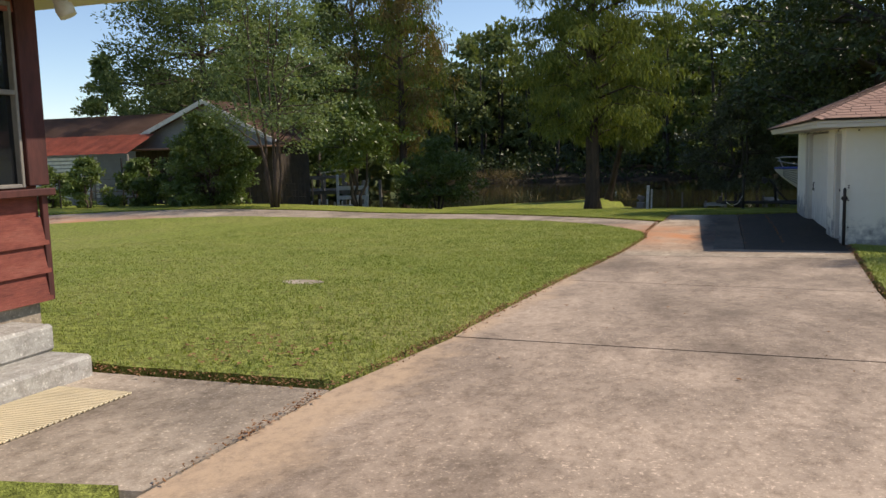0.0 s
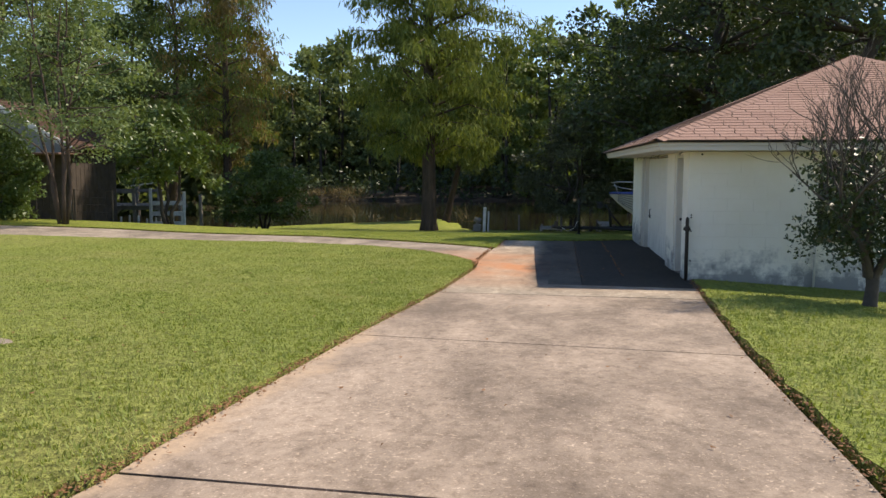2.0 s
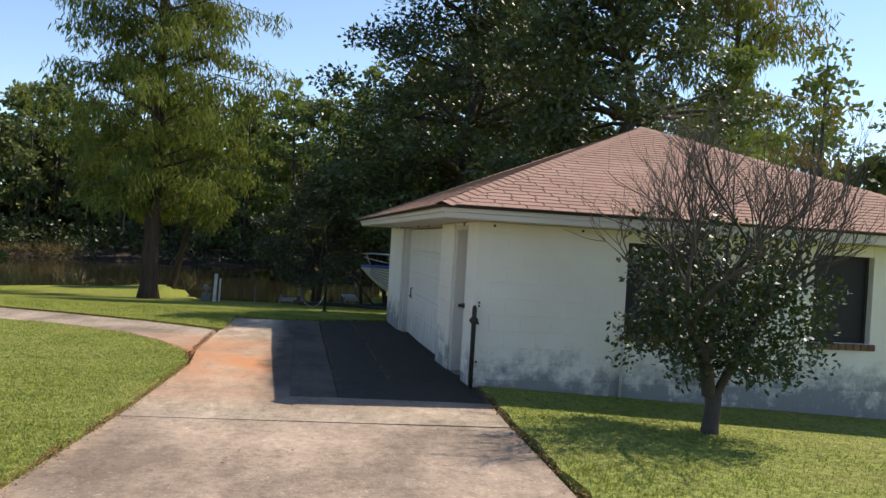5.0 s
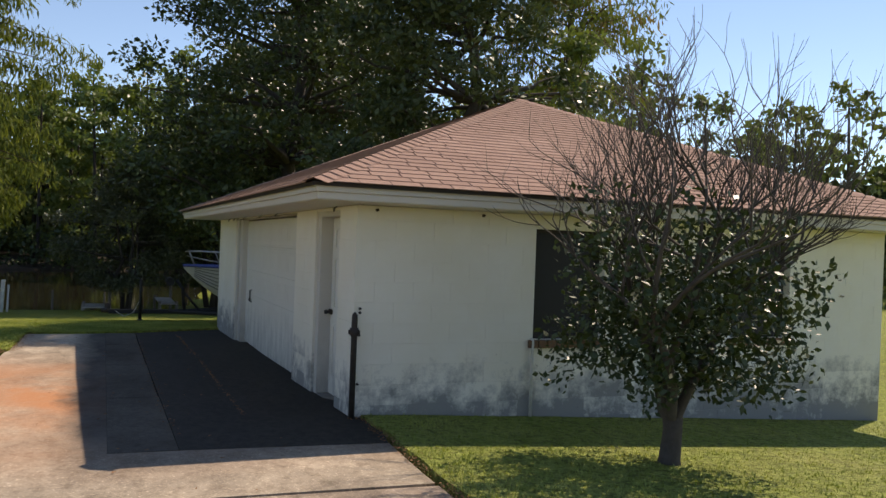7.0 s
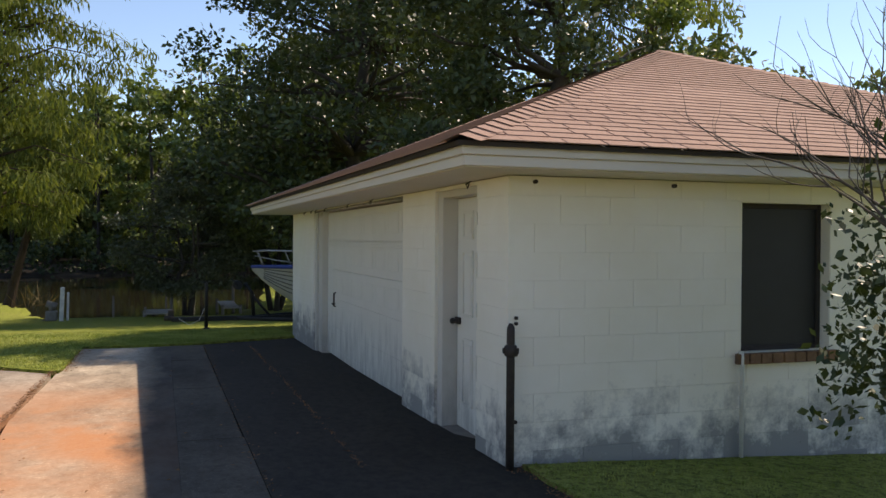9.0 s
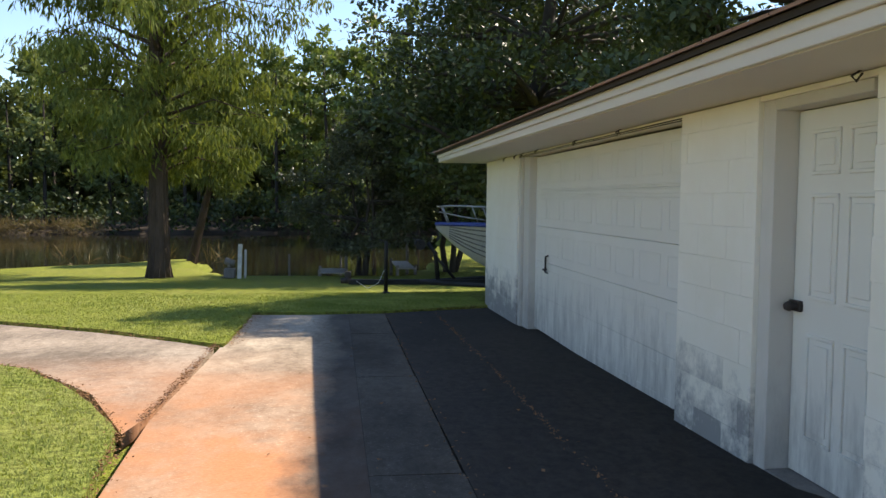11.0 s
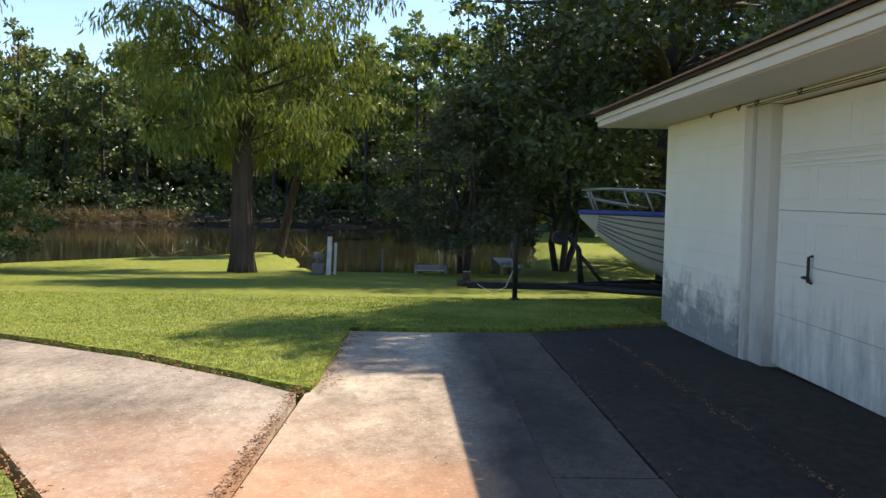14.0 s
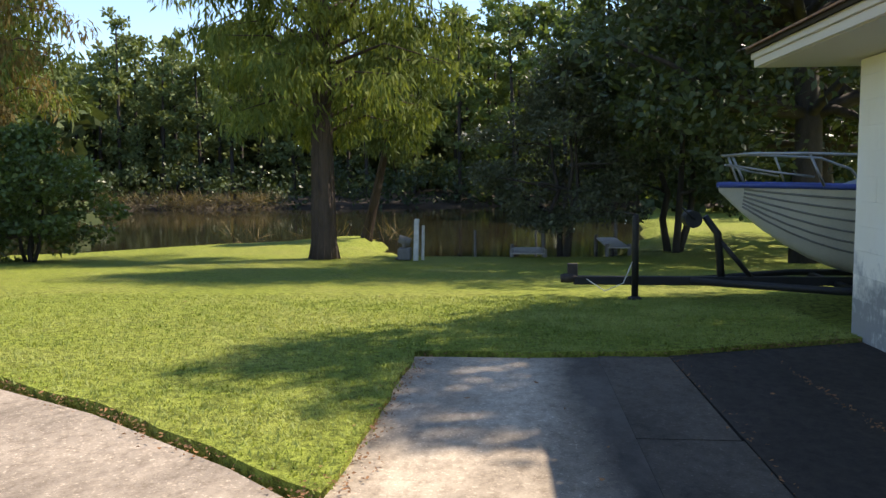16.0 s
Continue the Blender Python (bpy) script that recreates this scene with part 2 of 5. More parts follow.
def tube(bm, pts, radii, sides=7, cap=True):
    rings = []
    pts = [Vector(p) for p in pts]
    for i, p in enumerate(pts):
        d = (pts[min(i + 1, len(pts) - 1)] - pts[max(i - 1, 0)]).normalized()
        u = d.cross(Vector((0.31, 0.9, 0.2))).normalized()
        w = d.cross(u)
        rings.append([bm.verts.new(p + (u * math.cos(a) + w * math.sin(a)) * radii[i]) for a in [2 * math.pi * k / sides for k in range(sides)]])
    for a, b in zip(rings, rings[1:]):
        for k in range(sides):
            f = bm.faces.new((a[k], a[(k + 1) % sides], b[(k + 1) % sides], b[k]))
            f.smooth = True
    if cap:
        bm.faces.new(rings[-1])
        bm.faces.new(rings[0][::-1])


def loose(parent, name, bm, mat):
    """Each separate piece of bm becomes a part of its own."""
    bm.verts.index_update()
    seen, made = set(), []
    for v in bm.verts:
        if v.index in seen:
            continue
        stack, faces, island = [v], set(), {v.index}
        while stack:
            w = stack.pop()
            for f in w.link_faces:
                faces.add(f)
                for q in f.verts:
                    if q.index not in island:
                        island.add(q.index)
                        stack.append(q)
        seen |= island
        one, at = bmesh.new(), {}
        for f in sorted(faces, key=lambda f: min(q.index for q in f.verts)):
            for q in f.verts:
                if q.index not in at:
                    at[q.index] = one.verts.new(q.co)
            one.faces.new([at[q.index] for q in f.verts])
        made.append(put(parent, obj(name, one, mat)))
    bm.free()
    return made


def empty(name, at):
    e = new(name)
    e.location = at
    return e


def put(parent, ob):
    """Make ob, built in world coordinates, a part of parent."""
    ob.parent = parent
    ob.matrix_parent_inverse = Matrix.Translation(-Vector(parent.location))
    return ob


def sheet(name, outline, mat, rise, thick, step=1.0, parent=None, jitter=0.0):
    """A flat-lying piece with the given outline that follows the land, with a skirt round its edge."""
    bm = bmesh.new()
    pts = []
    for i, a in enumerate(outline):
        b = outline[(i + 1) % len(outline)]
        k = max(1, int(math.dist(a, b) / (0.22 if jitter else 1.5)))
        for j in range(k):
            x, y = a[0] + (b[0] - a[0]) * j / k, a[1] + (b[1] - a[1]) * j / k
            if jitter:
                x += jitter * noise.noise((x * 2.3, y * 2.3, 1.7)) + 0.4 * jitter * noise.noise((x * 9, y * 9, 4.1))
                y += jitter * noise.noise((x * 2.3, y * 2.3, 8.3))
            pts.append((x, y))
    bmesh.ops.triangulate(bm, faces=[bm.faces.new([bm.verts.new((x, y, 0)) for x, y in pts])])
    xs, ys = [p[0] for p in pts], [p[1] for p in pts]
    for lo, hi, axis in ((min(xs), max(xs), 0), (min(ys), max(ys), 1)):
        v = math.ceil(lo / step) * step
        while v < hi:
            co, no = [0, 0, 0], [0, 0, 0]
            co[axis], no[axis] = v, 1
            bmesh.ops.bisect_plane(bm, geom=bm.verts[:] + bm.edges[:] + bm.faces[:], plane_co=co, plane_no=no, dist=1e-5)
            v += step
    for v in bm.verts:
        v.co.z = land(v.co.x, v.co.y) + rise
    for f in bm.faces:
        f.normal_update()
        if f.normal.z < 0:
            f.normal_flip()
        f.smooth = True
    rim = [e for e in bm.edges if len(e.link_faces) == 1]
    for e in rim:
        e.smooth = False
    for v in {g for g in bmesh.ops.extrude_edge_only(bm, edges=rim)["geom"] if isinstance(g, bmesh.types.BMVert)}:
        v.co.z -= thick
    return obj(name, bm, mat, parent)


# one sheet of ground out to the horizon
def span(lo, hi, fine_lo, fine_hi, step):
    v, out, g = fine_lo, [], step
    while v <= fine_hi:
        out.append(v)
        v += step
    while v < hi:
        out.append(v)
        g *= 1.35
        v += g
    v, g = fine_lo - step, step
    while v > lo:
        out.insert(0, v)
        g *= 1.35
        v -= g
    return [lo] + out + [hi]


gx, gy = span(-1500, 1500, -34, 20, 1.0), span(-800, 2500, -6, 98, 1.0)
bm = bmesh.new()
grid = [[bm.verts.new((x, y, land(x, y) - (0.12 if (-24 < x < 16 and -14 < y < 29.5) else 0.0))) for x in gx] for y in gy]
for r0, r1 in zip(grid, grid[1:]):
    for i in range(len(gx) - 1):
        bm.faces.new((r0[i], r0[i + 1], r1[i + 1], r1[i])).smooth = True
for f in bm.faces:
    if f.calc_center_median().y > 80:
        f.material_index = 1
tagged(obj("ground", bm, [M_LAWN_FAR, M_FOREST]), "grassy ground sloping down to a pond", "ground", kind="structure")

# pond
m, n, l, b = material("pond_water", 0.06, 0, 0.5)
b.inputs["Base Color"].default_value = (0.022, 0.02, 0.012, 1)
bump(n, l, b, noise_tex(n, l, 1.2, 3, 0.5, None, (1, 2.2, 1)), 0.06, 0.05)
bm = bmesh.new()
bm.faces.new([bm.verts.new(p) for p in ((-260, 40, WATER), (60, 40, WATER), (60, 130, WATER), (-260, 130, WATER))])
tagged(obj("water", bm, m), "dark still brown pond water reflecting the trees", "pond", kind="structure")

# driveway slabs, left and right edges at the joints
LEFT = [(-12, -2.15), (-2, -2.12), (2.5, -2.1), (4.11, -2.07), (5.6, -1.86), (9.6, -1.82), (13.75, -1.68), (17.7, -1.55), (19.4, -1.66), (22.6, -1.62), (25.6, -1.62)]
RIGHT = [(-12, 0.95), (-2, 1.0), (2.5, 1.12), (5.4, 1.24), (9.1, 1.45), (13.75, 1.86), (15.1, 1.99), (27.2, 2.0)]


def edge_at(rows, y):
    return float(np.interp(y, [r[0] for r in rows], [r[1] for r in rows]))


drive = tagged(empty("road", (0, 8, 0)), "weathered concrete driveway of large slabs with dirty joints", "driveway", kind="structure")
joints = [(-12, -12), (-6.2, -6.3), (-2.3, -2.4), (1.7, 1.5), (5.66, 5.48), (9.68, 9.2), (13.82, 13.6)]
G = 0.013
for (l0, r0), (l1, r1) in zip(joints, joints[1:]):
    out = [(edge_at(LEFT, l0), l0 + G), (edge_at(RIGHT, r0), r0 + G), (edge_at(RIGHT, r1), r1 - G)]
    out += [(edge_at(LEFT, l1), l1 - G)] + [(x, y) for y, x in reversed(LEFT) if l0 + 0.05 < y < l1 - 0.05]
    put(drive, sheet("slab", out, M_CONCRETE, 0, 0.1))
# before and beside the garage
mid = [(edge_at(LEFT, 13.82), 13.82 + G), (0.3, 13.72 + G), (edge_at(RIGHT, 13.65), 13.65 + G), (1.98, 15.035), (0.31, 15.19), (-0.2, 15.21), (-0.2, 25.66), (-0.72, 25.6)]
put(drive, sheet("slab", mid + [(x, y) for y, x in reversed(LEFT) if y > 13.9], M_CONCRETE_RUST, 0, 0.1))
# grey strip, its colour also darkened for the garage's shadow that covers it
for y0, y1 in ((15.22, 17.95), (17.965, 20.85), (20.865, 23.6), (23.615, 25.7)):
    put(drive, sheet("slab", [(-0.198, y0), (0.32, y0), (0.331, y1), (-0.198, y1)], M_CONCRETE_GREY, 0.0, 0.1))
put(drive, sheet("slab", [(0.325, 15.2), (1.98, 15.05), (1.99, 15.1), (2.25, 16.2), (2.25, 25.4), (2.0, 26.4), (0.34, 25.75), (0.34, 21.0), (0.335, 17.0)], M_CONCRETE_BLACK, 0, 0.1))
put(drive, sheet("slab", [(-2.12, 2.55), (-2.09, 4.09), (-3.2, 4.1), (-4.3, 4.12), (-7, 4.1), (-7, 2.0), (-4, 2.3), (-3.0, 2.42)], M_WALK, -0.002, 0.1))
# loop drive that swings round the lawn
INNER = [(-1.56, 17.75), (-1.75, 19.0), (-2.3, 20.3), (-3.1, 21.4), (-4.6, 22.6), (-7.2, 23.4), (-10.5, 23.5), (-14.2, 22.4), (-18.4, 19.4), (-23, 15.4), (-30, 9)]
OUTER = [(-34, 11.5), (-25.5, 18.6), (-20.9, 22.3), (-17.5, 24.7), (-13.5, 26.0), (-9.5, 26.3), (-7, 25.9), (-4.8, 24.8), (-3.2, 23.85), (-2.1, 23.0), (-1.66, 22.62)]
put(drive, sheet("slab", [(-1.68, 22.6), (-1.70, 19.4)] + INNER[1:] + OUTER[:-1], M_CONCRETE_PALE, 0.004, 0.1))


# lawns, standing a little above the concrete
def lawn(outline, label, mat=M_LAWN):
    return tagged(sheet("lawn", outline, mat, 0.035, 0.11, 0.8, jitter=0.06), label, "lawn", kind="structure")


lawn_mid = [(-2.13, 4.15), (-1.9, 5.6), (-1.86, 9.6), (-1.72, 13.75), (-1.6, 17.7), (-1.79, 18.95), (-2.36, 20.22), (-3.16, 21.3), (-4.65, 22.5), (-7.2, 23.3), (-10.5, 23.4),
            (-14.2, 22.3), (-18.4, 19.3), (-23, 15.3), (-30, 8.9), (-30, 4.2), (-7.2, 4.2), (-4.4, 4.2)]
lawn_right = [(1.02, -12), (1.06, -2), (1.18, 2.5), (1.3, 5.4), (1.51, 9.1), (1.92, 13.75), (2.03, 15.1), (2.1, 16.26), (16, 16.26), (16, -12)]
lawn_far = [(-1.58, 22.66), (-1.58, 25.66), (-0.7, 25.66), (0.4, 25.8), (2.05, 26.45), (2.0, 29.5), (-4, 29.5), (-24, 29.5), (-24, 22), (-20.9, 22.4), (-17.5, 24.8), (-13.5, 26.1), (-9.5, 26.4), (-7, 26.0),
            (-4.8, 24.9), (-3.2, 23.95), (-2.1, 23.1)]
lawn_near = [(-2.2, 2.48), (-3.0, 2.36), (-4.0, 2.24), (-7, 1.9), (-7, -12), (-2.2, -12)]
lawn(lawn_mid, "mown green lawn with dry patches inside the loop drive")
lawn(lawn_right, "mown green lawn along the driveway and garage")
lawn(lawn_far, "bright mown lawn sloping from the drive to the pond", M_LAWN_FAR)
lawn(lawn_near, "patch of grass beside the concrete walk")


def inside(p, poly):
    hit, j = False, len(poly) - 1
    for i in range(len(poly)):
        (xi, yi), (xj, yj) = poly[i], poly[j]
        if (yi > p[1]) != (yj > p[1]) and p[0] < (xj - xi) * (p[1] - yi) / (yj - yi) + xi:
            hit = not hit
        j = i
    return hit


def blades(poly, label, count, seed, box4, near):
    """Short grass, thick where the path runs close."""
    rng = random.Random(seed)
    V, F = [], []
    while len(F) < count:
        x, y = rng.uniform(box4[0], box4[1]), rng.uniform(box4[2], box4[3])
        if rng.random() > min(1, near / max(0.5, abs(x) + 0.12 * abs(y - 12))) or not inside((x, y), poly):
            continue
        z = land(x, y) + 0.032
        for _ in range(3):
            a, h, w = rng.uniform(0, 6.28), rng.uniform(0.014, 0.034), rng.uniform(0.004, 0.008)
            bx, by = x + rng.gauss(0, 0.03), y + rng.gauss(0, 0.03)
            dx, dy, k = math.cos(a), math.sin(a), rng.uniform(0.3, 1.1) * h
            i = len(V)
            V += [(bx - dy * w, by + dx * w, z), (bx + dy * w, by - dx * w, z), (bx + dx * k, by + dy * k, z + h)]
            F.append((i, i + 1, i + 2))
    me = bpy.data.meshes.new("grass")
    me.from_pydata(V, [], F)
    me.materials.append(M_BLADE)
    return tagged(new("grass", me), label, "grass", kind="stuff")


blades(lawn_mid, "short green grass blades of the middle lawn", 120000, 1, (-12, -1.5, 4.1, 23.5), 2.2)
blades(lawn_right, "short green grass blades beside the driveway", 48000, 2, (1.2, 9, 3, 16.2), 2.2)
blades(lawn_far, "short green grass blades of the pond lawn", 48000, 3, (-9, 2, 22.6, 29.4), 2.2)


def litter(outline, label, count, seed, reach=0.07):
    """Dead grass and brown leaf bits along the trimmed edge of a lawn."""
    rng = random.Random(seed)
    segs = [(a, b, math.dist(a, b)) for a, b in zip(outline, outline[1:])]
    total = sum(s[2] for s in segs)
    V, F = [], []
    for a, b, d in segs:
        for _ in range(int(count * d / total)):
            u = rng.random()
            x, y = a[0] + (b[0] - a[0]) * u, a[1] + (b[1] - a[1]) * u
            if noise.noise((x * 1.7, y * 1.7, 3.0)) < -0.25 and rng.random() < 0.7:
                continue
            x, y = x + rng.gauss(0, reach), y + rng.gauss(0, reach)
            s, t = rng.uniform(0.005, 0.017), rng.uniform(0, 6.28)
            z = land(x, y) + rng.uniform(0.004, 0.03)
            i = len(V)
            for k, r in ((0, 1.0), (1.6, 0.45), (3.14, 1.0), (4.7, 0.45)):
                V.append((x + s * r * math.cos(t + k), y + s * r * math.sin(t + k), z + rng.uniform(0, 0.012)))
            F.append((i, i + 1, i + 2, i + 3))
    me = bpy.data.meshes.new("leaf_litter")
    me.from_pydata(V, [], F)
    me.materials.append(M_LITTER)
    return tagged(new("leaf_litter", me), label, "leaf litter", kind="stuff")


M_LITTER = plain("dead_leaf", (0.24, 0.12, 0.055), 0.9, vary=0.5, scale=9, fine=40)
litter(lawn_mid[:11], "brown leaf bits along the middle lawn's edge", 11000, 61, 0.05)
litter([lawn_mid[0], (-4.3, 4.2)], "dead grass along the walk", 900, 62)
litter(lawn_right[2:8], "brown leaf bits along the driveway's grass edge", 3500, 63, 0.05)
litter(lawn_far[:5] , "brown leaf bits at the slab's far edge", 1500, 64)
litter(lawn_far[-7:] + [lawn_far[0]], "brown leaf bits along the loop drive", 3000, 65)
litter([(-1.69, 19.3), (-1.69, 22.7)], "dirt and leaf bits in the joint of the loop drive", 900, 66, 0.025)
litter([(1.02, 16.5), (1.08, 21.0), (1.06, 25.6)], "pale debris in the seam before the garage door", 500, 68, 0.014)
litter([(0.33, 15.6), (0.335, 25.6)], "dirt along the edge of the blackened slab", 260, 69, 0.03)
litter([(-2.09, 2.5), (-2.08, 4.1)], "dirt and leaf bits in the walk's joint", 300, 67, 0.02)

# a pale flat stone sunk in the lawn
sx, sy = -4.58, 8.4
bm = bmesh.new()
zs = land(sx, sy) + 0.03
rim = [(sx + 0.26 * math.cos(a) * (1 + 0.12 * math.sin(3 * a)), sy + 0.2 * math.sin(a) * (1 + 0.1 * math.cos(2 * a))) for a in [6.283 * k / 16 for k in range(16)]]
lo = [bm.verts.new((x, y, zs - 0.05)) for x, y in rim]
hi = [bm.verts.new((sx + (x - sx) * 0.92, sy + (y - sy) * 0.92, zs + 0.012)) for x, y in rim]
bm.faces.new(hi)
for k in range(16):
    bm.faces.new((lo[k], lo[(k + 1) % 16], hi[(k + 1) % 16], hi[k]))
tagged(obj("flat_stone", bm, M_WALK), "pale flat stone sunk in the mown lawn", "stone")


def fallen(label, area, count, seed):
    """Dead leaves and twigs lying about."""
    rng = random.Random(seed)
    V, F = [], []
    for _ in range(count):
        x, y = rng.uniform(area[0], area[1]), rng.uniform(area[2], area[3])
        s, t, z = rng.uniform(0.008, 0.026), rng.uniform(0, 6.28), land(x, y) + area[4]
        i = len(V)
        for k, r in ((0, 1.0), (1.3, 0.5), (3.14, 1.0), (4.9, 0.5)):
            V.append((x + s * r * math.cos(t + k), y + s * r * math.sin(t + k), z + rng.uniform(0.002, 0.015)))
        F.append((i, i + 1, i + 2, i + 3))
    me = bpy.data.meshes.new("fallen_leaves")
    me.from_pydata(V, [], F)
    me.materials.append(M_LITTER)
    return tagged(new("fallen_leaves", me), label, "fallen leaves", kind="stuff")


fallen("dead brown leaves scattered on the middle lawn", (-9, -2.1, 4.4, 20, 0.055), 260, 81)
fallen("dead brown leaves scattered on the pond lawn", (-8, 2, 26.8, 40, 0.05), 240, 82)
fallen("dead brown leaves scattered on the driveway", (-1.5, 1.2, 4, 25.5, 0.002), 110, 83)
fallen("dead grass patch at the lawn's corner", (-3.5, -2.4, 4.3, 5.2, 0.045), 120, 84)


# ---- more materials: buildings and things ----
def painted_block():
    """Old white paint on concrete block, mildewed low down and blotchy."""
    m, n, l, b = material("painted_block", 0.85, 0, 0.25)
    p, xyz = position(n, l)
    big = noise_tex(n, l, 0.9, 5, 0.65, p)
    mid = noise_tex(n, l, 4.5, 6, 0.75, p)
    fine = noise_tex(n, l, 70, 3, 0.6, p)
    info = n.new("ShaderNodeObjectInfo").outputs["Random"]
    c = mix(n, l, ramp(n, l, big, [(0.35, (0, 0, 0)), (0.7, (1, 1, 1))]), (0.78, 0.74, 0.63), (0.84, 0.81, 0.73))
    low = maths(n, l, "SUBTRACT", 0.72, maths(n, l, "MULTIPLY", xyz[2], 0.58))
    k = maths(n, l, "MULTIPLY", low, maths(n, l, "ADD", mid, maths(n, l, "MULTIPLY", info, 0.15)))
    k = ramp(n, l, k, [(0.225, (0, 0, 0)), (0.38, (0.85, 0.85, 0.85))])
    c = mix(n, l, k, c, (0.2, 0.2, 0.2))
    spots = ramp(n, l, noise_tex(n, l, 11, 5, 0.8, p), [(0.66, (0, 0, 0)), (0.72, (0.95, 0.95, 0.95))])
    c = mix(n, l, maths(n, l, "MULTIPLY", spots, low), c, (0.05, 0.05, 0.05))
    l.new(c, b.inputs["Base Color"])
    bump(n, l, b, mix(n, l, 0.5, fine, mid), 0.5, 0.006)
    return m


def old_white(name, base, grime=0.6, top=2.0):
    m, n, l, b = material(name, 0.6, 0, 0.35)
    p, xyz = position(n, l)
    streak = noise_tex(n, l, 5, 5, 0.7, p, (1, 1.5, 0.35))
    fine = noise_tex(n, l, 60, 3, 0.6, p)
    c = mix(n, l, noise_tex(n, l, 1.3, 4, 0.6, p), tuple(v * 0.86 for v in base), base)
    low = maths(n, l, "SUBTRACT", 0.75, maths(n, l, "MULTIPLY", xyz[2], 0.42))
    k = ramp(n, l, maths(n, l, "MULTIPLY", low, streak), [(0.25, (0, 0, 0)), (0.55, (grime, grime, grime))])
    l.new(mix(n, l, k, c, (0.2, 0.19, 0.175)), b.inputs["Base Color"])
    bump(n, l, b, fine, 0.2, 0.003)
    return m


def shingle_material():
    m, n, l, b = material("shingle", 0.92, 0, 0.25)
    info = n.new("ShaderNodeObjectInfo").outputs["Random"]
    p, _ = position(n, l)
    cell = n.new("ShaderNodeTexVoronoi")
    cell.inputs["Scale"].default_value = 3.4
    l.new(p, cell.inputs["Vector"])
    f = noise_tex(n, l, 130, 2, 0.6, p)
    c = mix(n, l, noise_tex(n, l, 0.8, 4, 0.6, p), (0.30, 0.165, 0.12), (0.40, 0.245, 0.185))
    c = mix(n, l, 0.4, c, mix(n, l, info, (0.24, 0.135, 0.10), (0.46, 0.29, 0.22)))
    c = mix(n, l, 0.35, c, ramp(n, l, f, [(0.3, (0.16, 0.085, 0.065)), (0.7, (0.5, 0.34, 0.27))]))
    l.new(c, b.inputs["Base Color"])
    bump(n, l, b, f, 0.5, 0.004)
    return m


M_BLOCK = painted_block()
M_MORTAR = plain("painted_mortar", (0.58, 0.56, 0.5), 0.9, vary=0.25)
M_TRIM = old_white("fascia_paint", (0.66, 0.61, 0.54), 0.2)
M_DOOR = old_white("door_paint", (0.76, 0.74, 0.67), 0.85)
M_JAMB = old_white("jamb_paint", (0.62, 0.59, 0.53), 0.7)
M_SHINGLE = shingle_material()
M_FELT = plain("drip_edge", (0.035, 0.028, 0.025), 0.8)
M_IRON = plain("rusty_iron", (0.05, 0.042, 0.038), 0.7, 0.4, vary=0.5, scale=12)
M_PIPE = plain("painted_pipe", (0.6, 0.58, 0.53), 0.6, vary=0.2)
M_BRICK = plain("brown_brick", (0.19, 0.105, 0.06), 0.9, vary=0.45, scale=9)
M_SCREEN = plain("window_screen", (0.012, 0.012, 0.014), 0.55, vary=0.3, fine=200)
M_GLASS, n, l, b = material("dark_glass", 0.05, 0, 0.5)
b.inputs["Base Color"].default_value = (0.012, 0.013, 0.015, 1)
M_STEEL = plain("dull_steel", (0.32, 0.32, 0.31), 0.5, 0.9, vary=0.15)
M_BLACKPAINT = plain("black_trailer_paint", (0.02, 0.02, 0.02), 0.6, 0.2, vary=0.4)
M_HULL = plain("white_gelcoat", (0.46, 0.45, 0.40), 0.45, vary=0.18, scale=2, spec=0.5)
M_GREYSTRAKE = plain("grey_hull_line", (0.16, 0.16, 0.15), 0.6, vary=0.3)
M_BLUE = plain("blue_rubrail", (0.03, 0.055, 0.22), 0.4, vary=0.2)
M_COVER = plain("grey_boat_cover", (0.3, 0.31, 0.32), 0.8, vary=0.25, scale=4)
M_GREYWOOD = plain("weathered_wood", (0.2, 0.182, 0.16), 0.9, vary=0.4, scale=4, stretch=(1, 1, 0.3))
M_PALEPLANK = plain("sun_bleached_plank", (0.38, 0.35, 0.30), 0.9, vary=0.35, scale=4)
M_WHITEWOOD = plain("worn_white_wood", (0.6, 0.58, 0.53), 0.85, vary=0.3, scale=5)


def red_board():
    m, n, l, b = material("red_board", 0.75, 0, 0.3)
    p, _ = position(n, l)
    a = noise_tex(n, l, 3.0, 6, 0.7, p, (1, 0.8, 3.0))
    g = noise_tex(n, l, 28, 4, 0.7, p, (1, 0.5, 5))
    c = ramp(n, l, a, [(0.3, (0.07, 0.02, 0.016)), (0.5, (0.22, 0.055, 0.038)), (0.7, (0.33, 0.12, 0.085))])
    l.new(mix(n, l, 0.4, c, ramp(n, l, g, [(0.3, (0.08, 0.022, 0.018)), (0.7, (0.3, 0.09, 0.065))])), b.inputs["Base Color"])
    bump(n, l, b, g, 0.5, 0.006)
    return m


M_RED = red_board()
M_DARKRED = plain("dark_red_trim", (0.075, 0.022, 0.018), 0.75, vary=0.5, scale=4, fine=30, bumps=0.4, stretch=(1, 1, 0.3))

# ---- garage ----
WX, WY, FX, FY, TOP = 2.0, 16.3, 9.06, 26.65, 2.17      # west face, south face, east, north, soffit
BASE = -0.35
garage = tagged(empty("house", (5.5, 21.5, -0.1)), "white painted block garage with a brown shingled hip roof", "garage")
WIN = [(3.98, 4.84, 0.84, 2.02), (6.62, 7.5, 0.84, 2.02)]


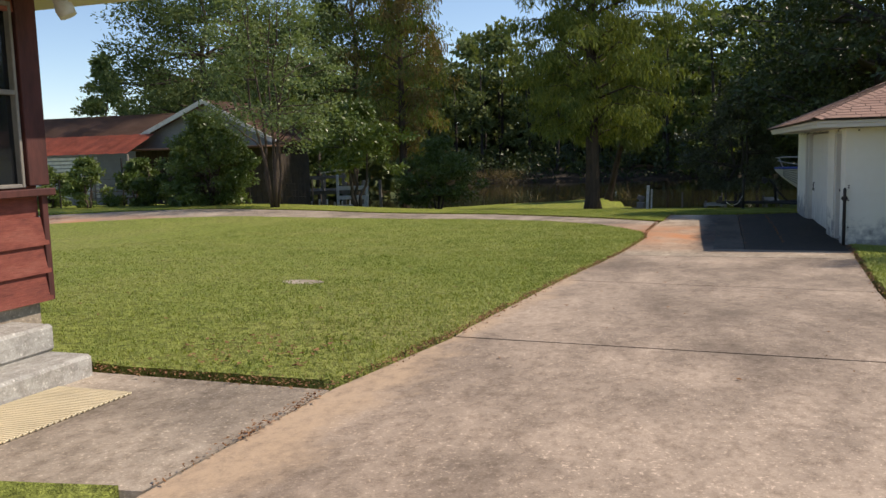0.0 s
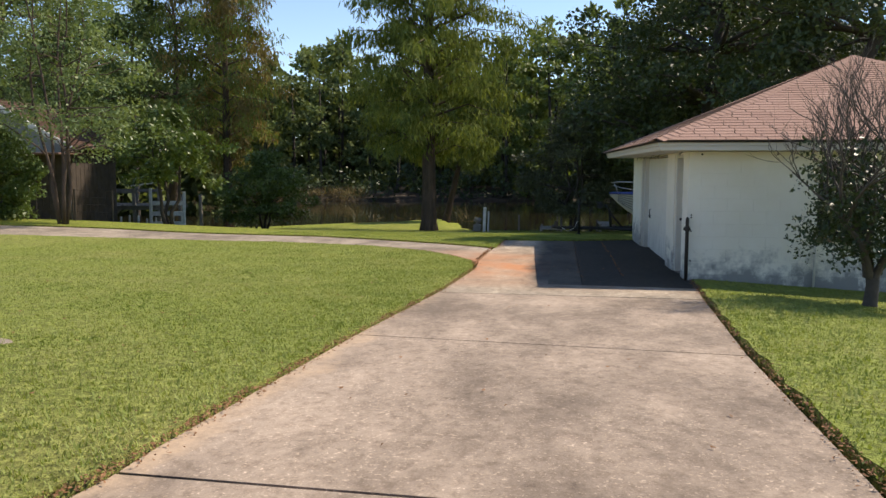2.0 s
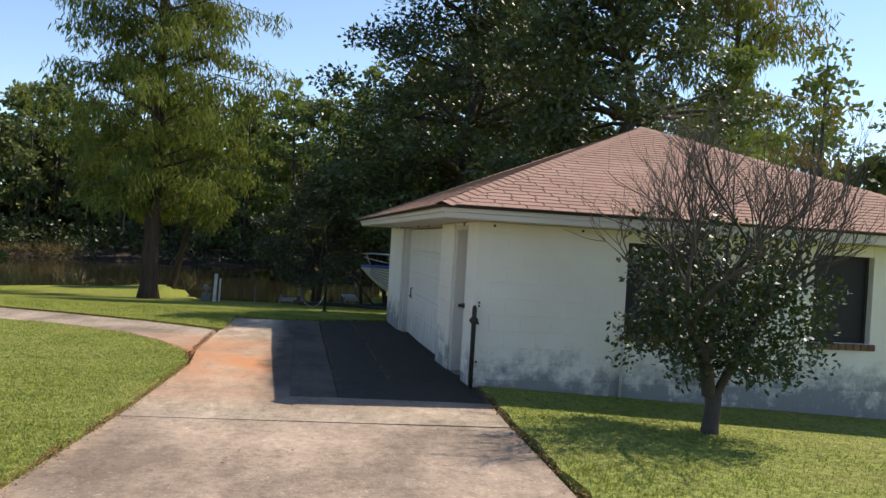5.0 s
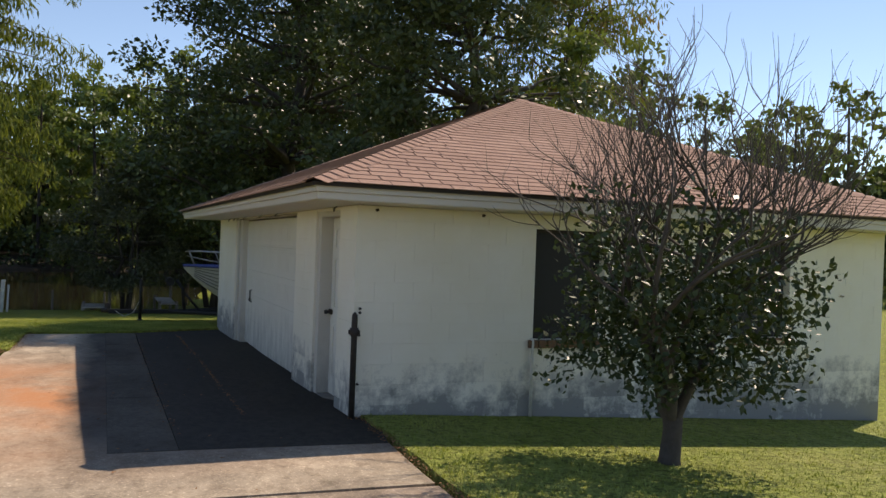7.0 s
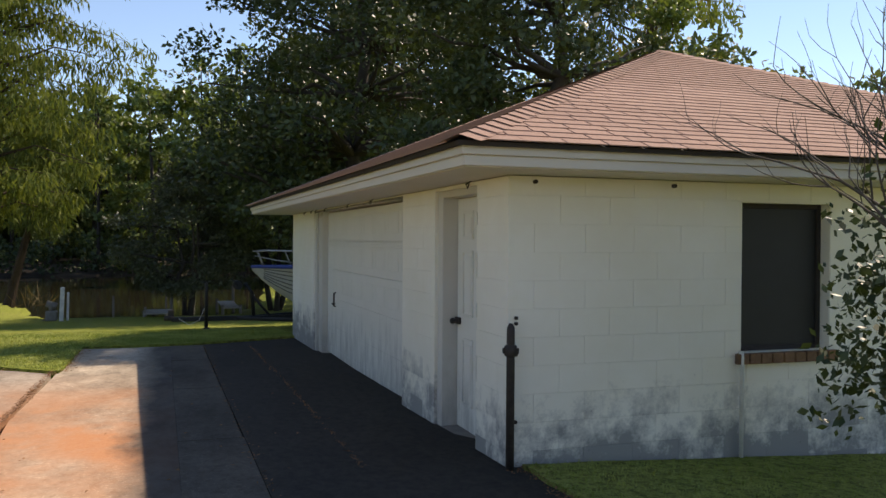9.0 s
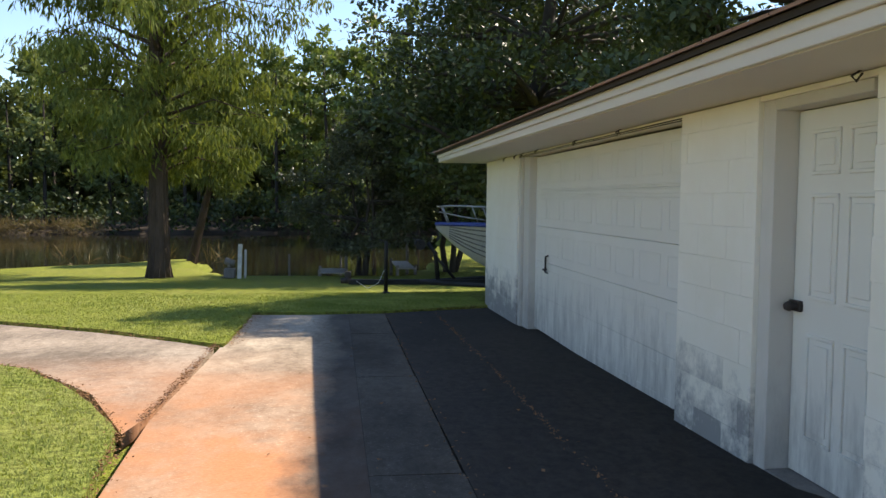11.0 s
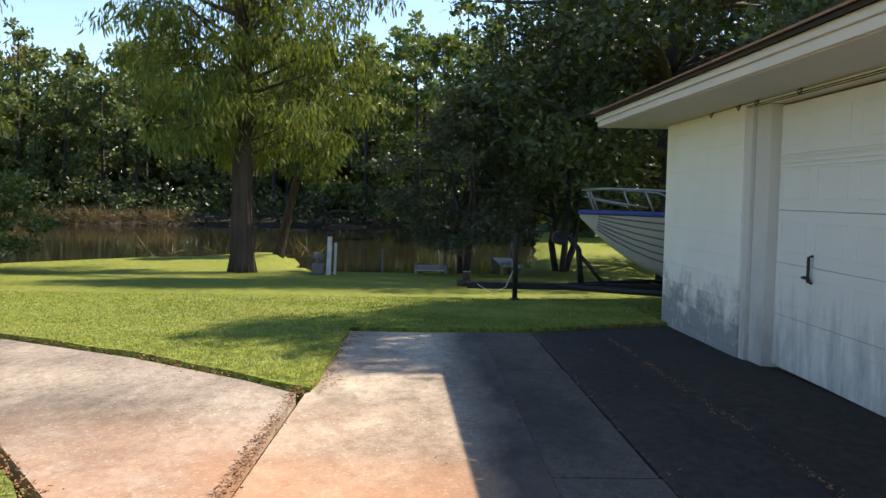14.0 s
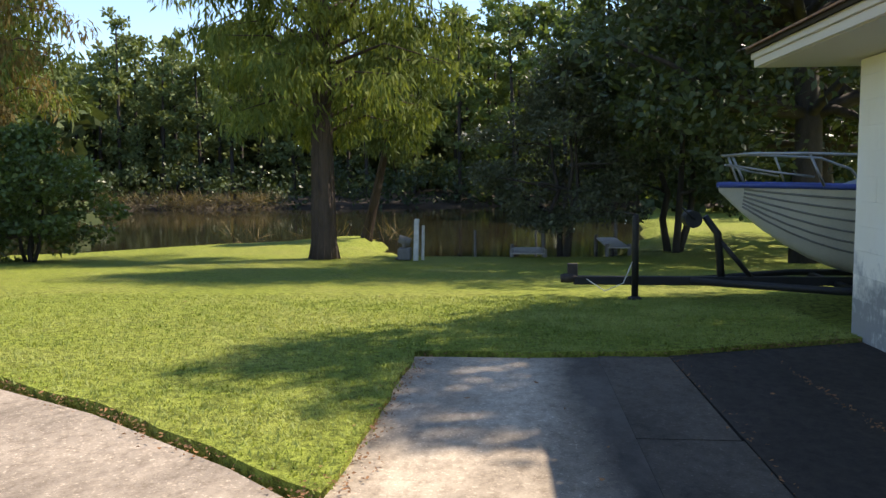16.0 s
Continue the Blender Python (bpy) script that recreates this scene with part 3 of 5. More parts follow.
def part(name, bm, mat, smooth_faces=False):
    return put(garage, obj(name, bm, mat, None, smooth_faces))


D = 0.007                                                # how far the block faces stand out from the core
south, west = bmesh.new(), bmesh.new()
xs = [WX + D, WIN[0][0], WIN[0][1], WIN[1][0], WIN[1][1], FX]
for i in range(5):
    if i in (1, 3):
        box(south, xs[i], WY + D, BASE, xs[i + 1], WY + 0.2, WIN[0][2])
        box(south, xs[i], WY + D, WIN[0][3], xs[i + 1], WY + 0.2, TOP)
    else:
        box(south, xs[i], WY + D, BASE, xs[i + 1], WY + 0.2, TOP)
part("wall", south, M_BLOCK)
DOOR, GDOOR = (16.93, 17.98), (19.05, 24.32)
for y0, y1 in ((WY + 0.2, DOOR[0]), (DOOR[1], GDOOR[0]), (GDOOR[1], FY)):
    box(west, WX + D, y0, BASE, WX + 0.2, y1, TOP)
box(west, WX + D, DOOR[0], 2.14, WX + 0.2, DOOR[1], TOP)
box(west, WX + D, GDOOR[0], 2.14, WX + 0.2, GDOOR[1], TOP)
part("wall", west, M_BLOCK)
shell = bmesh.new()
box(shell, WX + 0.2, FY - 0.2, BASE, FX, FY, TOP)
box(shell, FX - 0.2, WY + 0.2, BASE, FX, FY - 0.2, TOP)
part("wall", shell, M_BLOCK)
floor_bm = bmesh.new()
box(floor_bm, WX + 0.2, WY + 0.2, BASE, FX - 0.2, FY - 0.2, -0.02)
part("floor", floor_bm, M_CONCRETE)

# roof: hip planes, then fascia and soffit
EX0, EY0, EX1, EY1, EZ, SLOPE = 1.42, 15.73, 9.64, 27.22, 2.33, 0.42
RX = (EX0 + EX1) / 2
RISE = (RX - EX0) * SLOPE
A, B = Vector((RX, EY0 + (RX - EX0), EZ + RISE)), Vector((RX, EY1 - (RX - EX0), EZ + RISE))
c0, c1, c2, c3 = (Vector(p) for p in ((EX0, EY0, EZ), (EX1, EY0, EZ), (EX1, EY1, EZ), (EX0, EY1, EZ)))


def askew(bm):
    """The west eave runs a little out of true towards its north end."""
    for v in bm.verts:
        v.co.x -= 0.2 * (v.co.y - EY0) / (EY1 - EY0) * max(0.0, (RX - v.co.x) / (RX - EX0))
    return bm


bm = bmesh.new()
for loop in ((c0, c1, A), (c1, c2, B, A), (c2, c3, B), (c3, c0, A, B)):
    bm.faces.new([bm.verts.new(p) for p in loop])
bmesh.ops.remove_doubles(bm, verts=bm.verts[:], dist=1e-4)
bmesh.ops.solidify(bm, geom=bm.faces[:], thickness=0.03)
part("roof", askew(bm), M_FELT)
bm = bmesh.new()
for (z0, z1, out) in ((2.182, 2.25, 0.0), (2.25, 2.308, 0.022)):
    x0, y0, x1, y1 = EX0 + 0.06 - out, EY0 + 0.06 - out, EX1 - 0.06 + out, EY1 - 0.06 + out
    box(bm, x0, y0, z0, x1, y0 + 0.03, z1, 0.004)
    box(bm, x0, y1 - 0.03, z0, x1, y1, z1, 0.004)
    box(bm, x0, y0 + 0.03, z0, x0 + 0.03, y1 - 0.03, z1, 0.004)
    box(bm, x1 - 0.03, y0 + 0.03, z0, x1, y1 - 0.03, z1, 0.004)
part("fascia", askew(bm), M_TRIM)
bm = bmesh.new()
box(bm, EX0 + 0.09, EY0 + 0.09, TOP + 0.006, EX1 - 0.09, EY1 - 0.09, TOP + 0.026)
part("soffit", askew(bm), M_TRIM)

# windows: dark screens set deep, brick sills
for x0, x1, z0, z1 in WIN:
    bm = bmesh.new()
    for a in ((x0, x0 + 0.04, z0, z1), (x1 - 0.04, x1, z0, z1), (x0 + 0.04, x1 - 0.04, z0, z0 + 0.04), (x0 + 0.04, x1 - 0.04, z1 - 0.04, z1) ):
        box(bm, a[0], WY + 0.1, a[2], a[1], WY + 0.14, a[3], 0.004)
    w = part("window", bm, M_FELT)
    bm = bmesh.new()
    box(bm, x0 + 0.03, WY + 0.118, z0 + 0.03, x1 - 0.03, WY + 0.122, z1 - 0.03)
    put(garage, obj("window_screen", bm, M_SCREEN))
    k = 9
    bw = (x1 - x0 + 0.12) / k
    for i in range(k):
        bm = bmesh.new()
        box(bm, x0 - 0.06 + i * bw + 0.005, WY - 0.05, z0 - 0.085, x0 - 0.06 + (i + 1) * bw - 0.005, WY + 0.13, z0 - 0.002, 0.006)
        part("brick", bm, M_BRICK)

# side door in its recess
Z0 = 0.07
bm = bmesh.new()
box(bm, 2.10, DOOR[0], -0.1, 2.2, DOOR[0] + 0.07, 2.14, 0.004)
box(bm, 2.03, DOOR[1] - 0.13, -0.1, 2.2, DOOR[1], 2.14, 0.004)
box(bm, 2.03, DOOR[0] + 0.07, 2.08, 2.2, DOOR[1] - 0.13, 2.14, 0.004)
part("door_frame", bm, M_JAMB)
bm = bmesh.new()
dy0, dy1 = DOOR[0] + 0.075, DOOR[1] - 0.135
box(bm, 2.17, dy0, Z0, 2.21, dy1, 2.075, 0.003)
for z0, z1 in ((0.28, 0.86), (1.05, 1.62), (1.72, 1.96)):
    for s in (0, 1):
        y0 = dy0 + 0.11 + s * 0.33
        box(bm, 2.158, y0, z0, 2.172, y0 + 0.25, z0 + 0.02, 0.003)
        box(bm, 2.158, y0, z1 - 0.02, 2.172, y0 + 0.25, z1, 0.003)
        box(bm, 2.158, y0, z0 + 0.02, 2.172, y0 + 0.02, z1 - 0.02, 0.003)
        box(bm, 2.158, y0 + 0.23, z0 + 0.02, 2.172, y0 + 0.25, z1 - 0.02, 0.003)
        box(bm, 2.162, y0 + 0.05, z0 + 0.05, 2.172, y0 + 0.2, z1 - 0.05, 0.004)
door = part("door", bm, M_DOOR)
bm = bmesh.new()
tube(bm, [(2.17, dy1 - 0.07, 1.0), (2.12, dy1 - 0.07, 1.0), (2.105, dy1 - 0.07, 1.0), (2.08, dy1 - 0.07, 1.0)], [0.032, 0.014, 0.03, 0.02], 10)
box(bm, 2.145, dy1 - 0.1, 0.97, 2.17, dy1 + 0.05, 1.03, 0.004)
part("door_handle", bm, M_IRON)
bm = bmesh.new()
box(bm, 2.03, DOOR[0] + 0.07, -0.1, 2.3, DOOR[1] - 0.13, Z0 - 0.005, 0.006)
part("threshold", bm, M_GREYWOOD)

# sectional garage door
gy0, gy1 = GDOOR[0] + 0.02, GDOOR[1] - 0.42
zb, zt, rows = -0.05, 2.12, 5
h = (zt - zb) / rows
bm = bmesh.new()
for r in range(rows):
    z = zb + r * h
    box(bm, 2.15, gy0, z + 0.0015, 2.19, gy1, z + h - 0.0015, 0.003)
    pw = (gy1 - gy0) / 8
    for i in range(8):
        y = gy0 + i * pw + 0.07
        y2 = y + pw - 0.14
        for a in ((y, y2, z + 0.09, z + 0.105), (y, y2, z + h - 0.105, z + h - 0.09)):
            box(bm, 2.1465, a[0], a[2], 2.152, a[1], a[3], 0.002)
        for a in (y, y2 - 0.015):
            box(bm, 2.1465, a, z + 0.105, 2.152, a + 0.015, z + h - 0.105, 0.002)
for i in range(4):
    box(bm, 2.141, gy0, 1.60 + i * 0.035, 2.152, gy1, 1.615 + i * 0.035, 0.003)
part("garage_door", bm, M_DOOR)
bm = bmesh.new()
box(bm, 2.06, gy1 + 0.005, -0.2, 2.2, GDOOR[1], 2.14, 0.004)
box(bm, 2.02, GDOOR[1] - 0.12, -0.2, 2.06, GDOOR[1] - 0.002, 2.14, 0.004)
part("door_frame", bm, M_JAMB)
bm = bmesh.new()
tube(bm, [(2.15, gy1 - 0.66, 0.70), (2.115, gy1 - 0.66, 0.71), (2.115, gy1 - 0.66, 0.9), (2.15, gy1 - 0.66, 0.91)], [0.012] * 4, 6)
tube(bm, [(2.15, gy1 - 0.6, 0.74), (2.1, gy1 - 0.6, 0.74), (2.1, gy1 - 0.72, 0.73)], [0.012] * 3, 6)
part("door_handle", bm, M_IRON)
bm = bmesh.new()
tube(bm, [(2.02, GDOOR[0] - 0.02, 2.15), (2.02, GDOOR[1], 2.15)], [0.016] * 2, 6)
part("door_track", bm, M_IRON)
# hooks and bolts under the soffit
bm = bmesh.new()
for y in (17.05, 20.3, 21.6, 23.2, 24.0, 24.4, 25.1):
    tube(bm, [(2.0, y, 2.18), (1.95, y, 2.15), (1.95, y - 0.04, 2.12), (1.95, y - 0.08, 2.15)], [0.006] * 4, 5)
loose(garage, "hook", bm, M_IRON)
bm = bmesh.new()
for x in (2.2, 3.35, 5.2, 6.4):
    tube(bm, [(x, 16.32, 2.13), (x, 16.27, 2.13)], [0.016] * 2, 8)
for z in (1.16, 1.12, 0.9, 0.42):
    tube(bm, [(WX + 0.06, WY + 0.02, z), (WX + 0.06, WY - 0.02, z)], [0.014] * 2, 6)
loose(garage, "bolt", bm, M_IRON)

# old iron post at the corner, conduit beneath the window
bm = bmesh.new()
px, py = 1.99, 16.22
tube(bm, [(px, py, -0.1), (px, py, 1.02), (px, py, 1.1), (px, py, 1.13)], [0.03, 0.029, 0.028, 0.012], 12)
tube(bm, [(px, py, 0.9), (px, py, 0.905), (px, py, 0.975), (px, py, 0.98)], [0.034, 0.044, 0.044, 0.034], 12)
for a in (0.6, -0.6, 3.0):
    box(bm, px + 0.045 * math.cos(a) - 0.012, py + 0.045 * math.sin(a) - 0.012, 0.92, px + 0.045 * math.cos(a) + 0.012, py + 0.045 * math.sin(a) + 0.012, 0.96, 0.004)
tagged(obj("iron_post", bm, M_IRON), "rusty black iron pipe post at the garage corner", "post")
bm = bmesh.new()
tube(bm, [(3.96, 16.26, 0.02), (3.96, 16.26, 0.8), (3.96, 16.27, 0.86)], [0.018, 0.018, 0.022], 8)
part("conduit", bm, M_PIPE)


# ---- boat on its trailer ----
def boat():
    e = tagged(empty("boat", (4.2, 29.3, -0.3)), "white fibreglass motorboat with blue rub rail on a black trailer", "boat")
    L, y0 = 6.2, 29.3
    bm = bmesh.new()
    secs = []
    N, P = 26, 14
    for i in range(N):
        s = i / (N - 1)
        x = 1.5 + L * s
        half = 1.12 * (1 - (1 - min(1, s / 0.62)) ** 2.1) + 0.02
        sheer = 1.10 - 0.20 * smooth(0, 1, s)
        keel = 0.02 + (sheer - 0.06) * (1 - min(1, s / 0.36)) ** 2.3 * 0.98
        ring = []
        for k in range(P):
            u = k / (P - 1)
            w = half * (u ** 0.62 if u < 1 else 1) * (0.80 + 0.20 * u)
            ring.append((x - 0.18 * 0, w, keel + (sheer - keel) * (u ** (1.25 - 0.3 * s))))
        secs.append(ring)
    for side in (1, -1):
        g = [[bm.verts.new((x, y0 + side * w, z)) for x, w, z in r] for r in secs]
        for r0, r1 in zip(g, g[1:]):
            for k in range(P - 1):
                q = (r0[k], r1[k], r1[k + 1], r0[k + 1])
                bm.faces.new(q if side < 0 else q[::-1]).smooth = True
        bm.faces.new(g[-1] if side > 0 else g[-1][::-1])
    bmesh.ops.remove_doubles(bm, verts=bm.verts[:], dist=1e-4)
    hull = put(e, obj("hull", bm, M_HULL))
    # lapped strakes down the topsides
    bm = bmesh.new()
    for side in (1, -1):
        for u in (0.3, 0.42, 0.54, 0.66, 0.78, 0.89):
            f = u * (P - 1)
            k, fr = int(f), f - int(f)
            pts = [(r[k][0], y0 + side * (r[k][1] * (1 - fr) + r[k + 1][1] * fr + 0.004), r[k][2] * (1 - fr) + r[k + 1][2] * fr) for r in secs[1:]]
            tube(bm, pts, [0.013] * len(pts), 5)
    put(e, obj("strake", bm, M_GREYSTRAKE))
    bm = bmesh.new()
    for side in (1, -1):
        pts = [(r[-1][0], y0 + side * (r[-1][1] + 0.01), r[-1][2] + 0.01) for r in secs]
        tube(bm, pts, [0.035] * len(pts), 6)
    put(e, obj("rub_rail", bm, M_BLUE))
    bm = bmesh.new()
    for r0, r1 in zip(secs[:15], secs[1:16]):
        bm.faces.new([bm.verts.new(p) for p in ((r0[-1][0], y0 - r0[-1][1], r0[-1][2] + 0.02), (r1[-1][0], y0 - r1[-1][1], r1[-1][2] + 0.02), (r1[-1][0], y0 + r1[-1][1], r1[-1][2] + 0.02), (r0[-1][0], y0 + r0[-1][1], r0[-1][2] + 0.02))])
    put(e, obj("deck", bm, M_HULL))
    bm = bmesh.new()
    for side in (1, -1):
        top = [(1.56, y0 + side * 0.05, 1.44), (1.8, y0 + side * 0.34, 1.46), (2.3, y0 + side * 0.62, 1.45), (2.9, y0 + side * 0.82, 1.42), (3.3, y0 + side * 0.9, 1.28), (3.45, y0 + side * 0.93, 1.1)]
        tube(bm, top, [0.016] * len(top), 6)
        tube(bm, [(1.58, y0 + side * 0.06, 1.34), (1.95, y0 + side * 0.4, 1.26), (2.35, y0 + side * 0.62, 1.2)], [0.012] * 3, 6)
        for x, w in ((1.62, 0.1), (2.3, 0.62)):
            tube(bm, [(x + 0.14, y0 + side * (w + 0.04), 1.1), (x, y0 + side * w, 1.44)], [0.014] * 2, 6)
    tube(bm, [(1.56, y0 - 0.05, 1.44), (1.53, y0, 1.44), (1.56, y0 + 0.05, 1.44)], [0.016] * 3, 6)
    put(e, obj("bow_rail", bm, M_STEEL))
    bm = bmesh.new()
    rings = []
    for i in range(9):
        s = i / 8
        hgt = 0.42 * math.sin(min(1, s * 2.2) * 1.57) + 0.03 * math.sin(i * 2.3)
        rings.append([bm.verts.new((3.0 + 3.6 * s, y0 + 1.0 * math.cos(a), 1.05 + hgt * math.sin(a) ** 0.7 + 0.02 * math.sin(7 * a + i))) for a in [math.pi * k / 12 for k in range(13)]])
    for a, c in zip(rings, rings[1:]):
        for k in range(12):
            bm.faces.new((a[k], a[k + 1], c[k + 1], c[k])).smooth = True
    bm.faces.new(rings[0])
    bm.faces.new(rings[-1])
    put(e, obj("cover", bm, M_COVER))
    return e


boat()


def trailer():
    e = tagged(empty("boat_trailer", (2.4, 29.3, -0.35)), "black steel boat trailer with winch post and jack wheel", "trailer")
    y0, z = 29.3, 0.0
    bm = bmesh.new()
    box(bm, -0.15, y0 - 0.05, z - 0.05, 7.2, y0 + 0.05, z + 0.05, 0.008)
    for s in (-1, 1):
        tube(bm, [(1.2, y0 + 0.04 * s, z), (2.6, y0 + 0.85 * s, z), (7.2, y0 + 0.85 * s, z)], [0.045] * 3, 6)
    for x in (2.8, 4.4, 6.0):
        box(bm, x, y0 - 0.85, z - 0.06, x + 0.08, y0 + 0.85, z, 0.006)
    put(e, obj("frame", bm, M_BLACKPAINT))
    bm = bmesh.new()
    tube(bm, [(-0.3, y0, z + 0.02), (-0.18, y0, z + 0.03), (-0.12, y0, z + 0.03)], [0.05, 0.065, 0.05], 8)
    box(bm, -0.22, y0 - 0.03, z + 0.05, -0.1, y0 + 0.03, z + 0.2, 0.006)
    put(e, obj("coupler", bm, M_IRON))
    bm = bmesh.new()
    tube(bm, [(0.55, y0 - 0.12, 0.78), (0.55, y0 - 0.12, 0.75), (0.55, y0 - 0.12, -0.2)], [0.03, 0.04, 0.04], 8)
    tube(bm, [(0.55, y0 - 0.12, 0.78), (0.42, y0 - 0.14, 0.8)], [0.012] * 2, 5)
    box(bm, 0.48, y0 - 0.18, -0.24, 0.62, y0 - 0.06, -0.18, 0.006)
    put(e, obj("jack", bm, M_BLACKPAINT))
    bm = bmesh.new()
    tube(bm, [(0.55, y0 - 0.17, -0.27), (0.55, y0 - 0.15, -0.27), (0.55, y0 - 0.09, -0.27), (0.55, y0 - 0.07, -0.27)], [0.09, 0.11, 0.11, 0.09], 14)
    put(e, obj("wheel", bm, M_BLACKPAINT))
    bm = bmesh.new()
    tube(bm, [(1.55, y0, z + 0.03), (1.5, y0, 0.55), (1.35, y0, 0.75)], [0.045, 0.045, 0.04], 6)
    tube(bm, [(1.2, y0 - 0.14, 0.72), (1.2, y0 + 0.14, 0.72)], [0.1] * 2, 10)
    tube(bm, [(1.5, y0, 0.5), (1.9, y0, z + 0.03)], [0.03] * 2, 6)
    tube(bm, [(1.2, y0 - 0.2, 0.72), (1.05, y0 - 0.22, 0.86)], [0.012] * 2, 5)
    put(e, obj("winch_post", bm, M_BLACKPAINT))
    for s in (-1, 1):
        bm = bmesh.new()
        gz = land(5.2, y0 + s) + 0.0
        tube(bm, [(5.2, y0 + s * 1.02 - 0.1, gz + 0.3), (5.2, y0 + s * 1.02 - 0.08, gz + 0.3), (5.2, y0 + s * 1.02 + 0.08, gz + 0.3), (5.2, y0 + s * 1.02 + 0.1, gz + 0.3)], [0.24, 0.3, 0.3, 0.24], 20)
        put(e, obj("tyre", bm, M_BLACKPAINT))
    bm = bmesh.new()
    tube(bm, [(0.55, y0 - 0.1, 0.3), (0.4, y0 - 0.25, 0.0), (0.2, y0 - 0.2, -0.1), (0.0, y0 - 0.05, 0.02)], [0.006] * 4, 5)
    put(e, obj("cable", bm, M_PIPE))
    return e


trailer()


# ---- things at the water ----
def plank_box(bm, a, b, w, h):
    """A timber from a to b."""
    a, b = Vector(a), Vector(b)
    d = b - a
    q = d.to_track_quat("X", "Z").to_matrix().to_4x4()
    m = Matrix.Translation((a + b) / 2) @ q @ Matrix.Diagonal((d.length, w, h, 1))
    r = bmesh.ops.create_cube(bm, size=1, matrix=m)
    bmesh.ops.bevel(bm, geom=list({e for v in r["verts"] for e in v.link_edges}), offset=min(w, h) * 0.12, segments=1, affect="EDGES")


zz = land(-3.75, 43.2)
bm = bmesh.new()
plank_box(bm, (-3.75, 43.2, zz - 0.2), (-3.7, 43.2, zz + 1.2), 0.14, 0.14)
plank_box(bm, (-3.57, 43.4, zz - 0.3), (-3.54, 43.4, zz + 1.0), 0.08, 0.08)
tagged(obj("mooring_post", bm, M_WHITEWOOD), "pair of weathered pale timber posts on the pond bank", "post")
e = tagged(empty("water_pump", (-4.1, 43.4, zz)), "small grey pump box with pipe on the pond bank", "pump")
bm = bmesh.new()
box(bm, -4.28, 43.2, zz, -3.9, 43.6, zz + 0.35, 0.03)
tube(bm, [(-4.25, 43.4, zz + 0.62), (-3.92, 43.4, zz + 0.5)], [0.12, 0.13], 10)
tube(bm, [(-4.1, 43.4, zz + 0.3), (-4.1, 43.4, zz + 0.55)], [0.08] * 2, 8)
tube(bm, [(-4.25, 43.3, zz + 0.1), (-4.5, 43.8, zz - 0.1), (-4.7, 46, WATER)], [0.03] * 3, 6)
put(e, obj("body", bm, M_GREYWOOD))


def dock(x0, y0, x1, y1, z, label):
    e = tagged(empty("dock", (x0, y0, WATER)), label, "dock")
    k = max(3, int((y1 - y0) / 0.16))
    for i in range(k):
        bm = bmesh.new()
        y = y0 + (y1 - y0) * i / k
        box(bm, x0, y, z, x1, y + (y1 - y0) / k - 0.012, z + 0.04, 0.004)
        put(e, obj("plank", bm, M_PALEPLANK))
    for x in (x0, x1):
        for y in (y0 + 0.1, y1 - 0.1):
            bm = bmesh.new()
            top = z + (1.0 if (x == x1 and y > (y0 + y1) / 2) else 0.14)
            tube(bm, [(x, y, -2.8), (x, y, top)], [0.07, 0.065], 8)
            put(e, obj("post", bm, M_GREYWOOD))
    return e


dock(-1.0, 44.6, 0.0, 46.6, -1.2, "small grey wooden dock at the pond edge")
dock(2.0, 46.0, 2.7, 50.0, -1.15, "pale narrow wooden jetty beside the trees")
for x, y in ((-2.2, 46.5), (-0.2, 48)):
    bm = bmesh.new()
    tube(bm, [(x, y, -2.7), (x, y, -0.6)], [0.05, 0.045], 8)
    tagged(obj("mooring_pole", bm, M_GREYWOOD), "thin grey wooden pole standing in the pond", "post", "poles in the pond")


